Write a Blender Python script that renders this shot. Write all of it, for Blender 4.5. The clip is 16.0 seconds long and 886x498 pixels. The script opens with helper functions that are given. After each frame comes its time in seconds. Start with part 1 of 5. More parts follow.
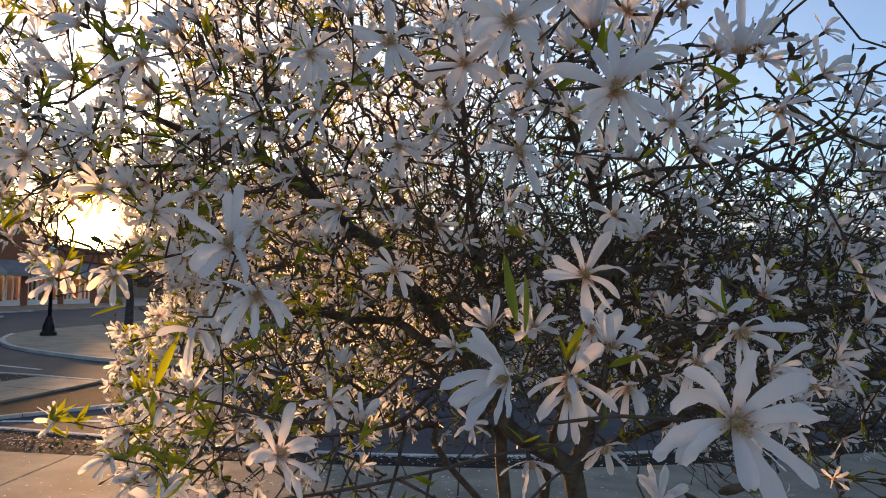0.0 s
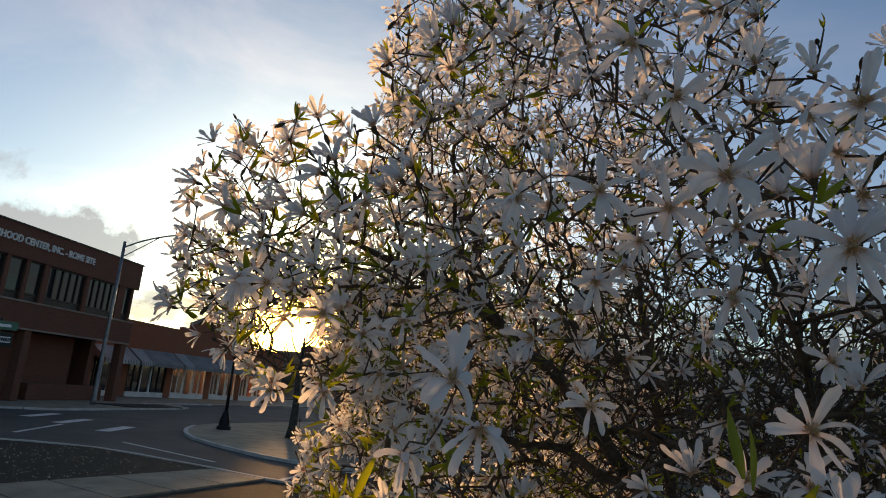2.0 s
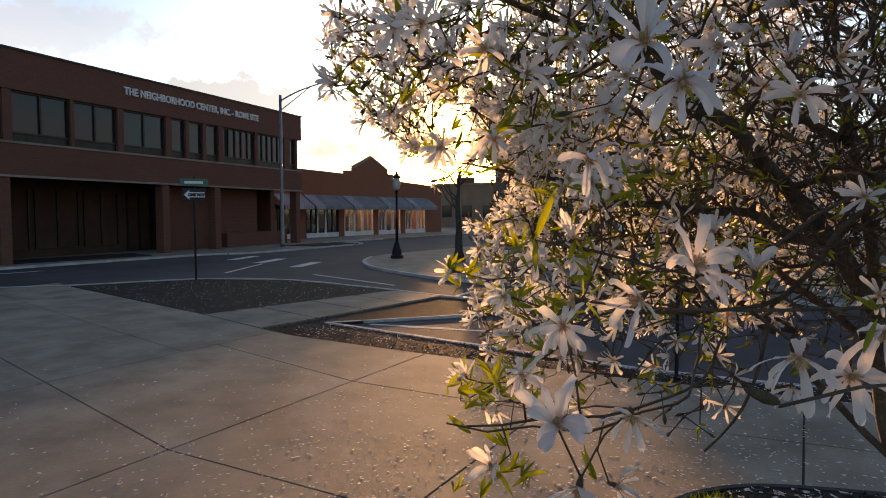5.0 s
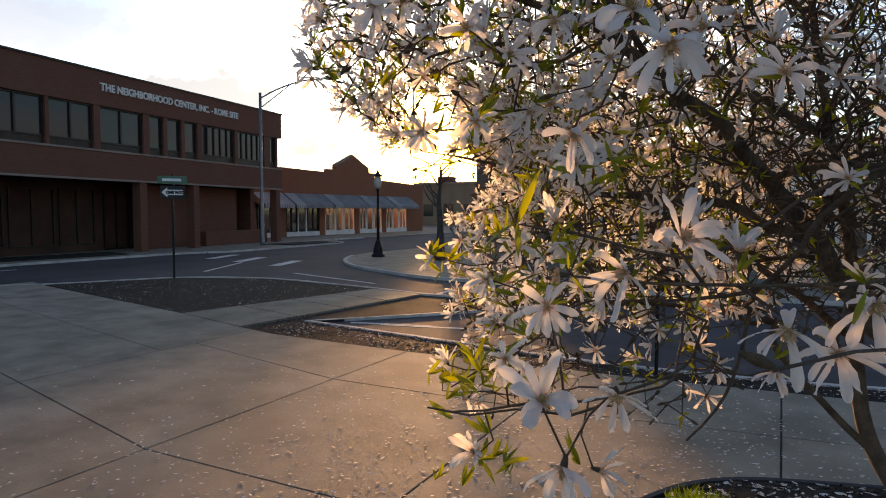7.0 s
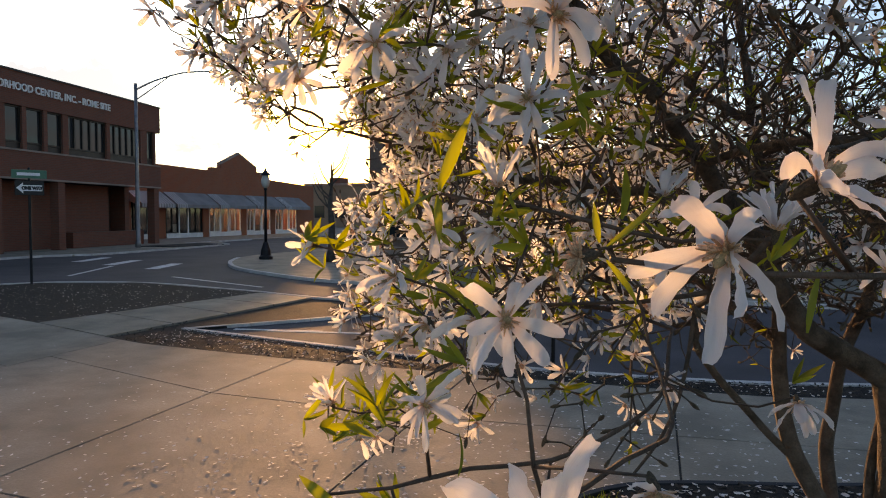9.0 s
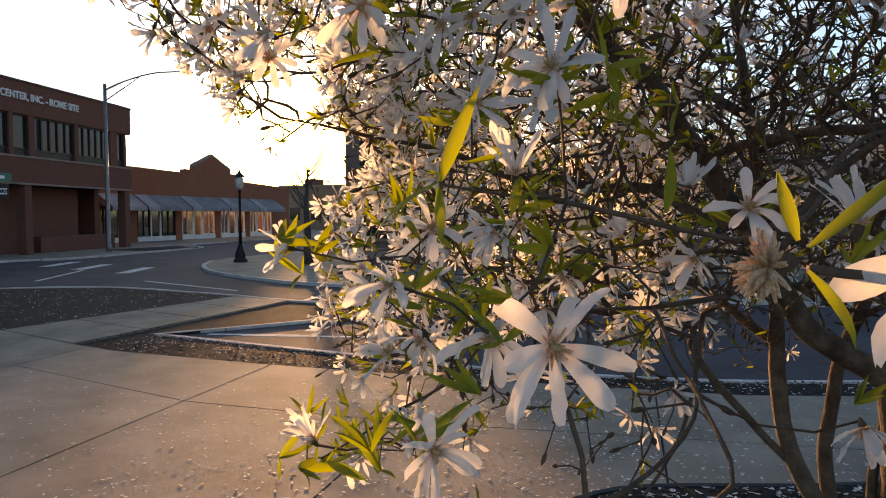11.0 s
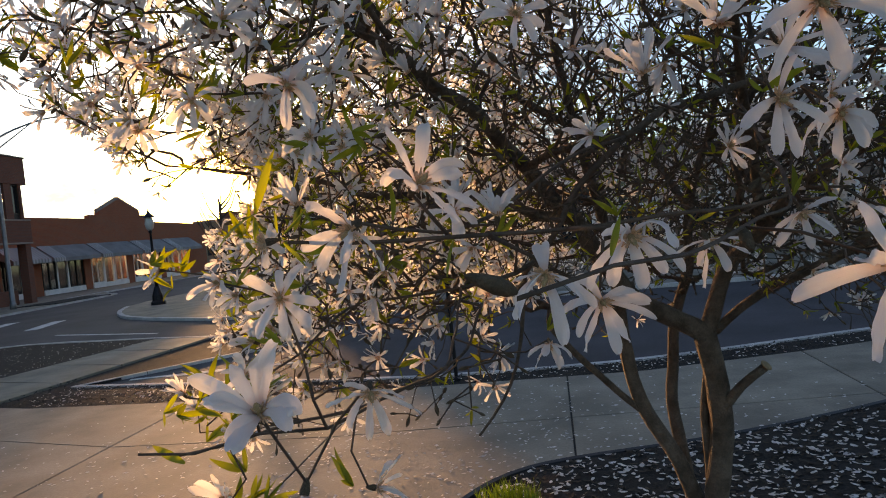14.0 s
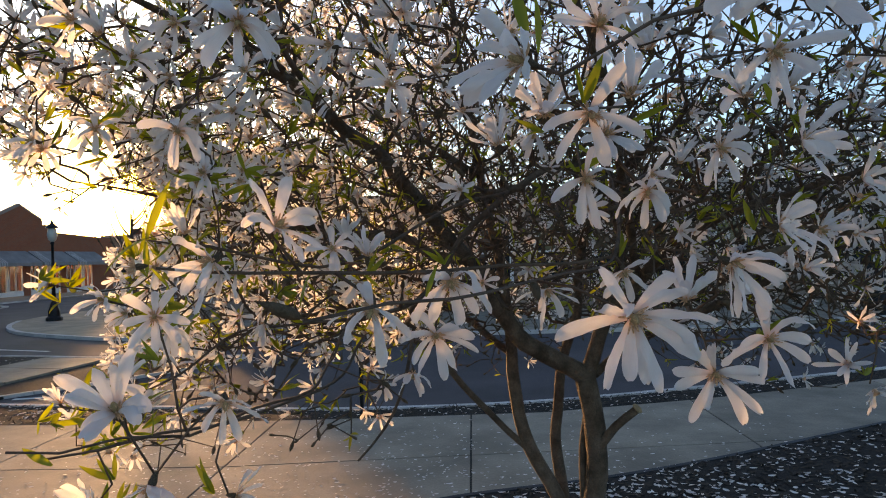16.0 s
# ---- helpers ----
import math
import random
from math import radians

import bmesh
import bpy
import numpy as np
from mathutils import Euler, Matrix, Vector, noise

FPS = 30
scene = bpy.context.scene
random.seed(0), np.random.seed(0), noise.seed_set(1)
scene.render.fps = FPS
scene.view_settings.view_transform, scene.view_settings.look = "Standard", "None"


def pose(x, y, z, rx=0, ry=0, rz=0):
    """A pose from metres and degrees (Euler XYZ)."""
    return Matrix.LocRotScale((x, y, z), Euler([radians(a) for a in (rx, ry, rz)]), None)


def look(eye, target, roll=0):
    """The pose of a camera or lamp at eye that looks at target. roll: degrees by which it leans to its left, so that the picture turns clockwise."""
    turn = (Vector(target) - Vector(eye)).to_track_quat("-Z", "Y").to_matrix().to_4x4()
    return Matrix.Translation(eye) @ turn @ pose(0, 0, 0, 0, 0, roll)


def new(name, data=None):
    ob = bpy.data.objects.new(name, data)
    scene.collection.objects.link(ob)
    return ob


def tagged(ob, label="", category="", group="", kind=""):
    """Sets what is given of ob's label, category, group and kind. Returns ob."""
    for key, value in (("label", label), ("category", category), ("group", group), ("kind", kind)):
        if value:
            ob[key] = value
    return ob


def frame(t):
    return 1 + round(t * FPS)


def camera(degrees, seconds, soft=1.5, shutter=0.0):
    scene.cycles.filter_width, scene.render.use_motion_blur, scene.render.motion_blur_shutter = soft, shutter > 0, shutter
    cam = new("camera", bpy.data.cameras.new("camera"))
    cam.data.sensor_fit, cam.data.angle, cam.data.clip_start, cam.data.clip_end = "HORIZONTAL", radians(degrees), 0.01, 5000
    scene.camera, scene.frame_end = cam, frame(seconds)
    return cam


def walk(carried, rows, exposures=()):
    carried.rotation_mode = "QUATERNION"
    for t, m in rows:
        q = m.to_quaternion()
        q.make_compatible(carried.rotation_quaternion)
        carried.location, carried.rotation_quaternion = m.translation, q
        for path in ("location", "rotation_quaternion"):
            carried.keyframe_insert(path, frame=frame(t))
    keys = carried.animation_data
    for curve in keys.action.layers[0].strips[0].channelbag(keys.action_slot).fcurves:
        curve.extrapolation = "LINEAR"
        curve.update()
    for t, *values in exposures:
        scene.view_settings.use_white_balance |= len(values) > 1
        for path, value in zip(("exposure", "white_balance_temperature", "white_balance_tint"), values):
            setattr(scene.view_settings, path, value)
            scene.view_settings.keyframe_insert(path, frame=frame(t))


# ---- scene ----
cam = camera(68.0, 16.0, soft=1.0)
PATH = [
    (0, (0.114, -0.009, 1.93), (-0.091, 1.977, 2.048), 1.4),
    (0.5, (0.12, -0.058, 1.953), (-0.165, 1.91, 2.171), 3.0),
    (1, (0.108, -0.063, 1.958), (-0.289, 1.873, 2.266), 3.7),
    (1.5, (0.082, -0.066, 1.957), (-0.448, 1.822, 2.348), 4.8),
    (2, (0.059, -0.066, 1.95), (-0.608, 1.77, 2.382), 5.3),
    (2.5, (0.044, -0.061, 1.932), (-0.731, 1.737, 2.337), 4.8),
    (3, (0.032, -0.04, 1.907), (-0.835, 1.735, 2.22), 3.5),
    (3.5, (0.024, -0.028, 1.866), (-0.935, 1.72, 2.017), 0.7),
    (4, (0.015, -0.016, 1.841), (-1.006, 1.704, 1.866), -0.4),
    (4.5, (0.01, -0.027, 1.821), (-1.046, 1.67, 1.751), 0.6),
    (5, (0.014, -0.023, 1.804), (-1.055, 1.664, 1.693), -0.1),
    (5.2, (0.014, -0.03, 1.802), (-1.066, 1.649, 1.681), -0.0),
    (7.3, (-0.003, 0.009, 1.772), (-0.989, 1.746, 1.667), -0.0),
    (7.5, (-0.024, 0.038, 1.768), (-0.968, 1.799, 1.679), 0.1),
    (8, (-0.085, 0.137, 1.751), (-1.013, 1.906, 1.649), -0.1),
    (8.5, (-0.14, 0.236, 1.737), (-0.969, 2.053, 1.626), 0.9),
    (8.7, (-0.155, 0.271, 1.735), (-0.93, 2.111, 1.63), 0.8),
    (10.8, (-0.247, 0.422, 1.73), (-0.892, 2.311, 1.619), -0.3),
    (11, (-0.243, 0.422, 1.728), (-0.905, 2.307, 1.626), -0.0),
    (11.5, (-0.236, 0.405, 1.733), (-0.943, 2.274, 1.654), 0.1),
    (12, (-0.22, 0.372, 1.74), (-0.957, 2.231, 1.69), 0.7),
    (12.5, (-0.186, 0.31, 1.728), (-0.884, 2.183, 1.677), 1.6),
    (13, (-0.091, 0.238, 1.722), (-0.657, 2.154, 1.622), -1.7),
    (13.5, (-0.047, 0.197, 1.725), (-0.544, 2.134, 1.657), -3.6),
    (14, (0.008, 0.157, 1.714), (-0.437, 2.106, 1.648), -5.9),
    (14.5, (0.025, 0.132, 1.689), (-0.342, 2.095, 1.576), -5.9),
    (15, (0.053, 0.112, 1.705), (-0.274, 2.084, 1.641), -4.7),
    (15.5, (0.066, 0.101, 1.717), (-0.224, 2.08, 1.713), -2.7),
    (16, (0.1, 0.057, 1.716), (-0.106, 2.047, 1.741), -1.9),
]
EXPOSURES = [(0, 1.24, 12300, 38), (0.7, 0.88, 12100, 34), (1.5, 0.45, 12050, 31), (2.5, 0.20, 12200, 31), (3.5, 0.05, 12250, 33), (4.3, 0.60, 13000, 37), (5, 0.85, 13500, 39), (8, 1.02, 13200, 38), (11, 1.20, 12950, 37), (14, 1.06, 12500, 36), (16, 1.33, 12250, 34)]
SKY, BLUE, HALO, WIDE, CLOUD, SUN_POWER, AMBER = 0.112, (0.45, 0.97, 1.44), 0.34, 0.16, 0.24, 4.2, 2.4

walk(cam, [(t, look(eye, target, roll)) for t, eye, target, roll in PATH], EXPOSURES)

# ---- world, sun ----
SUN_AZ, SUN_EL = -32.0, 4.5  # degrees from +y towards +x, and above the horizon
sun_dir = Vector((math.sin(radians(SUN_AZ)) * math.cos(radians(SUN_EL)), math.cos(radians(SUN_AZ)) * math.cos(radians(SUN_EL)), math.sin(radians(SUN_EL))))


class Nodes:
    """Short helper round one node tree."""

    def __init__(self, tree):
        self.tree = tree
        tree.nodes.clear()

    def add(self, kind, **values):
        n = self.tree.nodes.new("ShaderNode" + kind)
        for key, v in values.items():
            if key in n.inputs:
                n.inputs[key].default_value = v
        return n

    def link(self, a, b):
        self.tree.links.new(a, b)

    def math(self, op, a, b=None, clamp=False):
        n = self.tree.nodes.new("ShaderNodeMath")
        n.operation, n.use_clamp = op, clamp
        for k, v in enumerate((a, b)):
            if v is None:
                continue
            if isinstance(v, (int, float)):
                n.inputs[k].default_value = v
            else:
                self.link(v, n.inputs[k])
        return n.outputs[0]

    def mix(self, f, a, b, mode="MIX"):
        n = self.tree.nodes.new("ShaderNodeMix")
        n.data_type, n.blend_type = "RGBA", mode
        for k, v in ((0, f), (6, a), (7, b)):
            if isinstance(v, (int, float)):
                n.inputs[k].default_value = v
            elif isinstance(v, (tuple, list)):
                n.inputs[k].default_value = (*v, 1) if len(v) == 3 else v
            else:
                self.link(v, n.inputs[k])
        return n.outputs[2]

    def noise(self, scale, detail=4.0, rough=0.55, vec=None, dist=0.0):
        n = self.tree.nodes.new("ShaderNodeTexNoise")
        n.inputs["Scale"].default_value, n.inputs["Detail"].default_value = scale, detail
        n.inputs["Roughness"].default_value, n.inputs["Distortion"].default_value = rough, dist
        if vec is not None:
            self.link(vec, n.inputs["Vector"])
        return n.outputs["Fac"]

    def ramp(self, fac, stops):
        n = self.tree.nodes.new("ShaderNodeValToRGB")
        el = n.color_ramp.elements
        while len(el) < len(stops):
            el.new(0.5)
        for e, (p, c) in zip(el, stops):
            e.position = p
            e.color = (c, c, c, 1) if isinstance(c, (int, float)) else (*c, 1)
        self.link(fac, n.inputs[0])
        return n.outputs[0]


world = bpy.data.worlds.new("sky")
scene.world = world
world.use_nodes = True
w = Nodes(world.node_tree)
sky = w.add("TexSky")
sky.sky_type, sky.sun_disc = "NISHITA", False
sky.sun_elevation, sky.sun_rotation = radians(SUN_EL + 6), radians(SUN_AZ)
sky.air_density, sky.dust_density, sky.ozone_density = 1.0, 0.6, 2.0
tc = w.add("TexCoord")
dot = w.tree.nodes.new("ShaderNodeVectorMath")
dot.operation = "DOT_PRODUCT"
w.link(tc.outputs["Generated"], dot.inputs[0])
dot.inputs[1].default_value = sun_dir
d = w.math("MAXIMUM", dot.outputs["Value"], 0.0)
# thin cloud round the sun: the disc's own aureole, a wider glow, and lit streaks of cloud
core = w.math("ADD", w.math("MULTIPLY", w.math("POWER", d, 1000.0), 20.0), w.math("MULTIPLY", w.math("POWER", d, 240.0), AMBER))
halo = w.math("MULTIPLY", w.math("POWER", d, 50.0), HALO)
wide = w.math("MULTIPLY", w.math("POWER", d, 9.0), WIDE)
stretch = w.add("Mapping")
w.link(tc.outputs["Generated"], stretch.inputs[0])
stretch.inputs["Scale"].default_value = (1.0, 1.0, 2.6)
streak = w.ramp(w.noise(2.3, 6.0, 0.6, stretch.outputs[0], 0.4), [(0.42, 0.0), (0.68, 1.0)])
puff = w.ramp(w.noise(7.0, 6.0, 0.6, stretch.outputs[0], 0.2), [(0.46, 0.0), (0.56, 1.0)])
sep = w.add("SeparateXYZ")
w.link(tc.outputs["Generated"], sep.inputs[0])
low = w.ramp(sep.outputs["Z"], [(0.0, 1.0), (0.10, 0.9), (0.17, 0.0)])
cloudy = w.math("MULTIPLY", streak, w.math("MULTIPLY", w.math("POWER", d, 4.0), CLOUD))
bank = w.math("MULTIPLY", w.math("MULTIPLY", puff, low), 0.8)
scaled = w.mix(1.0, sky.outputs[0], (SKY, SKY, SKY), "MULTIPLY")
deep = w.mix(1.0, scaled, BLUE, "MULTIPLY")
total = w.math("ADD", w.math("ADD", halo, wide), cloudy)
tint = w.mix(1.0, (1.0, 0.90, 0.74), total, "MULTIPLY")
disc = w.mix(1.0, (1.0, 0.56, 0.10), core, "MULTIPLY")
c1 = w.mix(1.0, deep, tint, "ADD")
c2 = w.mix(bank, c1, w.mix(1.0, (0.34, 0.43, 0.57), w.math("ADD", 0.75, halo), "MULTIPLY"))
for az_, el_, sx, sz, depth in ((-50, 9.3, 6.0, 30.0, 0.85), (-41, 5.4, 11.0, 50.0, 0.7), (-62, 13.5, 7.0, 26.0, 0.5)):
    # one bank of cumulus low over the roofs
    away = w.tree.nodes.new("ShaderNodeVectorMath")
    away.operation = "SUBTRACT"
    w.link(tc.outputs["Generated"], away.inputs[0])
    away.inputs[1].default_value = (math.sin(radians(az_)) * math.cos(radians(el_)), math.cos(radians(az_)) * math.cos(radians(el_)), math.sin(radians(el_)))
    size_ = w.tree.nodes.new("ShaderNodeVectorMath")
    size_.operation = "MULTIPLY"
    w.link(away.outputs[0], size_.inputs[0])
    size_.inputs[1].default_value = (sx, sx, sz)
    far_ = w.tree.nodes.new("ShaderNodeVectorMath")
    far_.operation = "LENGTH"
    w.link(size_.outputs[0], far_.inputs[0])
    edge = w.math("ADD", far_.outputs["Value"], w.math("MULTIPLY", w.math("SUBTRACT", w.noise(22.0, 6.0, 0.65, tc.outputs["Generated"]), 0.5), 2.4))
    mask = w.math("MULTIPLY", w.ramp(edge, [(0.55, 1.0), (0.95, 0.0)]), depth)
    c2 = w.mix(mask, c2, (0.26, 0.40, 0.56))
# low haze takes the blue out of the sky close to the sun
haze = w.mix(w.math("MULTIPLY", w.math("POWER", d, 160.0), 0.85), c2, w.mix(1.0, c2, (1.0, 0.78, 0.30), "MULTIPLY"))
c3 = w.mix(1.0, haze, disc, "ADD")
bg = w.add("Background", Strength=1.0)
w.link(c3, bg.inputs[0])
wo = w.add("OutputWorld")
w.link(bg.outputs[0], wo.inputs[0])

lamp = bpy.data.lights.new("sun", "SUN")
lamp.energy, lamp.angle, lamp.color = SUN_POWER, radians(1.6), (1.0, 0.74, 0.44)
sun = new("sun", lamp)
sun.matrix_world = look(sun_dir * 100, (0, 0, 0))


# ---- materials ----
def material(name, base, rough=0.8, metal=0.0, scale=6.0, vary=0.25, fine=60.0, bump=0.2, bump_scale=60.0, tone=None, per_object=0.0, spec=0.3, coord="Object"):
    """A surface with two scales of variation and a fine relief, at the size of the real thing."""
    m = bpy.data.materials.new(name)
    m.use_nodes = True
    n = Nodes(m.node_tree)
    t = n.add("TexCoord")
    vec = t.outputs[coord]
    big = n.noise(scale, 5.0, 0.6, vec)
    small = n.noise(fine, 3.0, 0.6, vec)
    dark = tuple(c * (1 - vary) for c in base)
    light = tone or tuple(min(1.0, c * (1 + vary)) for c in base)
    col = n.mix(n.ramp(big, [(0.35, 0.0), (0.65, 1.0)]), dark, light)
    col = n.mix(n.math("MULTIPLY", n.ramp(small, [(0.4, 0.0), (0.62, 1.0)]), 0.35), col, tuple(c * 0.55 for c in base))
    if per_object:
        info = n.add("ObjectInfo")
        k = n.math("ADD", n.math("MULTIPLY", info.outputs["Random"], 2 * per_object), 1 - per_object)
        col = n.mix(1.0, col, k, "MULTIPLY")
    b = n.add("BsdfPrincipled", Roughness=rough, Metallic=metal)
    b.inputs["Specular IOR Level"].default_value = spec
    n.link(col, b.inputs["Base Color"])
    if bump:
        bp = n.add("Bump", Strength=bump, Distance=0.02)
        n.link(n.noise(bump_scale, 4.0, 0.65, vec), bp.inputs["Height"])
        n.link(bp.outputs[0], b.inputs["Normal"])
    o = n.add("OutputMaterial")
    n.link(b.outputs[0], o.inputs[0])
    return m


def brick_material(name, a, b_, mortar, scale=1.0):
    m = bpy.data.materials.new(name)
    m.use_nodes = True
    n = Nodes(m.node_tree)
    t = n.add("TexCoord")
    s = n.add("SeparateXYZ")
    n.link(t.outputs["Object"], s.inputs[0])
    c = n.add("CombineXYZ")
    n.link(n.math("ADD", s.outputs["X"], s.outputs["Y"]), c.inputs[0])
    n.link(s.outputs["Z"], c.inputs[1])
    br = n.add("TexBrick")
    n.link(c.outputs[0], br.inputs["Vector"])
    br.inputs["Color1"].default_value, br.inputs["Color2"].default_value, br.inputs["Mortar"].default_value = (*a, 1), (*b_, 1), (*mortar, 1)
    br.inputs["Scale"].default_value = scale
    br.inputs["Mortar Size"].default_value, br.inputs["Brick Width"].default_value, br.inputs["Row Height"].default_value = 0.008, 0.21, 0.075
    col = n.mix(n.math("MULTIPLY", n.noise(0.7, 5.0, 0.6, t.outputs["Object"]), 0.6), br.outputs["Color"], tuple(v * 0.55 for v in a))
    b = n.add("BsdfPrincipled", Roughness=0.85)
    b.inputs["Specular IOR Level"].default_value = 0.2
    n.link(col, b.inputs["Base Color"])
    bp = n.add("Bump", Strength=0.4, Distance=0.01)
    n.link(n.math("SUBTRACT", 1.0, br.outputs["Fac"]), bp.inputs["Height"])
    n.link(bp.outputs[0], b.inputs["Normal"])
    o = n.add("OutputMaterial")
    n.link(b.outputs[0], o.inputs[0])
    return m


def leafy(name, base, tip, thin, rough=0.5, vein=90.0, share=0.5, island=0.1):
    """Petal or leaf: light passes through it. UV y runs from its foot to its tip."""
    m = bpy.data.materials.new(name)
    m.use_nodes = True
    n = Nodes(m.node_tree)
    uv = n.add("UVMap")
    s = n.add("SeparateXYZ")
    n.link(uv.outputs[0], s.inputs[0])
    col = n.mix(n.ramp(s.outputs["Y"], [(0.0, 0.0), (0.36, 1.0)]), base, tip)
    geo = n.add("NewGeometry")
    k = n.math("ADD", n.math("MULTIPLY", geo.outputs["Random Per Island"], 2 * island), 1 - island)
    col = n.mix(1.0, col, k, "MULTIPLY")
    t = n.add("TexCoord")
    st = n.add("Mapping")
    n.link(uv.outputs[0], st.inputs[0])
    st.inputs["Scale"].default_value = (vein, 3.0, 1.0)
    veins = n.noise(1.0, 2.0, 0.5, st.outputs[0])
    col = n.mix(n.math("MULTIPLY", n.ramp(veins, [(0.45, 0.0), (0.7, 1.0)]), 0.16), col, tuple(c * 0.6 for c in tip))
    blot = n.ramp(n.noise(70.0, 3.0, 0.6, t.outputs["Object"]), [(0.62, 0.0), (0.8, 1.0)])
    col = n.mix(n.math("MULTIPLY", blot, 0.3), col, tuple(c * 0.72 for c in base))
    b = n.add("BsdfPrincipled", Roughness=rough)
    b.inputs["Specular IOR Level"].default_value = 0.25
    n.link(col, b.inputs["Base Color"])
    bp = n.add("Bump", Strength=0.25, Distance=0.002)
    n.link(veins, bp.inputs["Height"])
    n.link(bp.outputs[0], b.inputs["Normal"])
    tr = n.add("BsdfTranslucent")
    n.link(n.mix(1.0, col, thin, "MULTIPLY"), tr.inputs[0])
    mx = n.add("MixShader", Fac=share)
    n.link(b.outputs[0], mx.inputs[1])
    n.link(tr.outputs[0], mx.inputs[2])
    o = n.add("OutputMaterial")
    n.link(mx.outputs[0], o.inputs[0])
    return m


def glass_material(name, tint, rough=0.05):
    m = bpy.data.materials.new(name)
    m.use_nodes = True
    n = Nodes(m.node_tree)
    t = n.add("TexCoord")
    b = n.add("BsdfPrincipled", Roughness=rough)
    b.inputs["Base Color"].default_value = (*tint, 1)
    b.inputs["Specular IOR Level"].default_value = 0.45
    bp = n.add("Bump", Strength=0.05, Distance=0.05)
    n.link(n.noise(0.5, 2.0, 0.5, t.outputs["Object"]), bp.inputs["Height"])
    n.link(bp.outputs[0], b.inputs["Normal"])
    o = n.add("OutputMaterial")
    n.link(b.outputs[0], o.inputs[0])
    return m


def glow_material(name, colour, power):
    m = bpy.data.materials.new(name)
    m.use_nodes = True
    n = Nodes(m.node_tree)
    e = n.add("Emission", Strength=power)
    e.inputs[0].default_value = (*colour, 1)
    o = n.add("OutputMaterial")
    n.link(e.outputs[0], o.inputs[0])
    return m


M_ASPHALT = material("asphalt", (0.058, 0.057, 0.061), 0.9, scale=0.5, vary=0.3, fine=90, bump=0.2, bump_scale=120)
M_SLAB = material("concrete_slab", (0.265, 0.218, 0.165), 0.85, scale=1.4, vary=0.3, fine=45, bump=0.25, bump_scale=140, per_object=0.08, coord="Object")
M_KERB = material("kerb_concrete", (0.50, 0.48, 0.45), 0.85, scale=2.0, vary=0.25, fine=40, bump=0.4)
M_JOINT = material("joint_dirt", (0.035, 0.03, 0.026), 0.95, scale=5, bump=0.3)
M_MULCH = material("mulch", (0.022, 0.016, 0.013), 0.95, scale=9, vary=0.5, fine=70, bump=1.0, bump_scale=45)
M_CHIP = material("mulch_chip", (0.05, 0.034, 0.024), 0.9, scale=20, vary=0.5, fine=90, bump=0.3)
M_PAINT = material("road_paint", (0.62, 0.62, 0.60), 0.8, scale=3, vary=0.3, fine=60, bump=0.2)
M_BRICK = brick_material("red_brick", (0.27, 0.080, 0.050), (0.21, 0.066, 0.044), (0.16, 0.105, 0.085))
M_BRICK2 = brick_material("orange_red_brick", (0.46, 0.115, 0.055), (0.38, 0.095, 0.05), (0.24, 0.15, 0.11))
M_BRICK3 = brick_material("dark_brick", (0.27, 0.15, 0.11), (0.21, 0.12, 0.09), (0.2, 0.16, 0.14))
# one dark brown for the recessed wall, the soffit and shop interiors
M_DARKWALL = material("dark_brown", (0.095, 0.040, 0.028), 0.9, scale=0.8)
M_BEIGE = material("tan_render", (0.25, 0.18, 0.12), 0.9, scale=0.5, vary=0.15)
M_BAND = material("stone_band", (0.30, 0.22, 0.18), 0.85, scale=1.0)
M_BRONZE = material("bronze_frame", (0.05, 0.04, 0.035), 0.45, metal=0.6, scale=3, vary=0.2, bump=0.05)
M_WHITE = material("white_paint", (0.72, 0.71, 0.68), 0.55, scale=2.5, vary=0.12, bump=0.05)
M_GLASS = glass_material("dark_glass", (0.02, 0.023, 0.025))
M_SHOPGLASS = bpy.data.materials.new("shop_glass")
M_SHOPGLASS.use_nodes = True
g = Nodes(M_SHOPGLASS.node_tree)
see, shine, both, out_ = g.add("BsdfTransparent"), g.add("BsdfGlossy", Roughness=0.05), g.add("MixShader", Fac=0.14), g.add("OutputMaterial")
see.inputs[0].default_value = (0.85, 0.86, 0.84, 1)
g.link(see.outputs[0], both.inputs[1])
g.link(shine.outputs[0], both.inputs[2])
g.link(both.outputs[0], out_.inputs[0])
M_LIT = glow_material("lit_ceiling", (1.0, 0.80, 0.52), 3.4)
M_CREAM = material("cream_interior", (0.72, 0.62, 0.45), 0.9, scale=1.0)
M_AWN = material("grey_canvas", (0.22, 0.215, 0.21), 0.85, scale=1.2, vary=0.2, fine=200, bump=0.1)
M_AWNPALE = material("pale_canvas", (0.46, 0.45, 0.43), 0.85, scale=1.2, vary=0.2, fine=200, bump=0.1)
M_ROOF = material("roof_felt", (0.06, 0.058, 0.056), 0.9, scale=0.6)
M_IRON = material("black_iron", (0.016, 0.016, 0.018), 0.45, metal=0.5, scale=6, vary=0.3, bump=0.08)
M_STEEL = material("galvanised_steel", (0.22, 0.22, 0.22), 0.5, metal=0.7, scale=4, vary=0.2, bump=0.05)
M_LAMPGLASS = material("frosted_lamp_glass", (0.5, 0.48, 0.42), 0.3, scale=4, vary=0.1, bump=0.0)
M_GREEN = material("green_sign", (0.01, 0.16, 0.10), 0.4, scale=3, vary=0.1, bump=0.0)
M_SIGNWHITE = material("white_sign", (0.75, 0.75, 0.74), 0.4, scale=3, vary=0.05, bump=0.0)
M_SIGNBLACK = material("black_sign", (0.012, 0.012, 0.012), 0.4, scale=3, vary=0.1, bump=0.0)
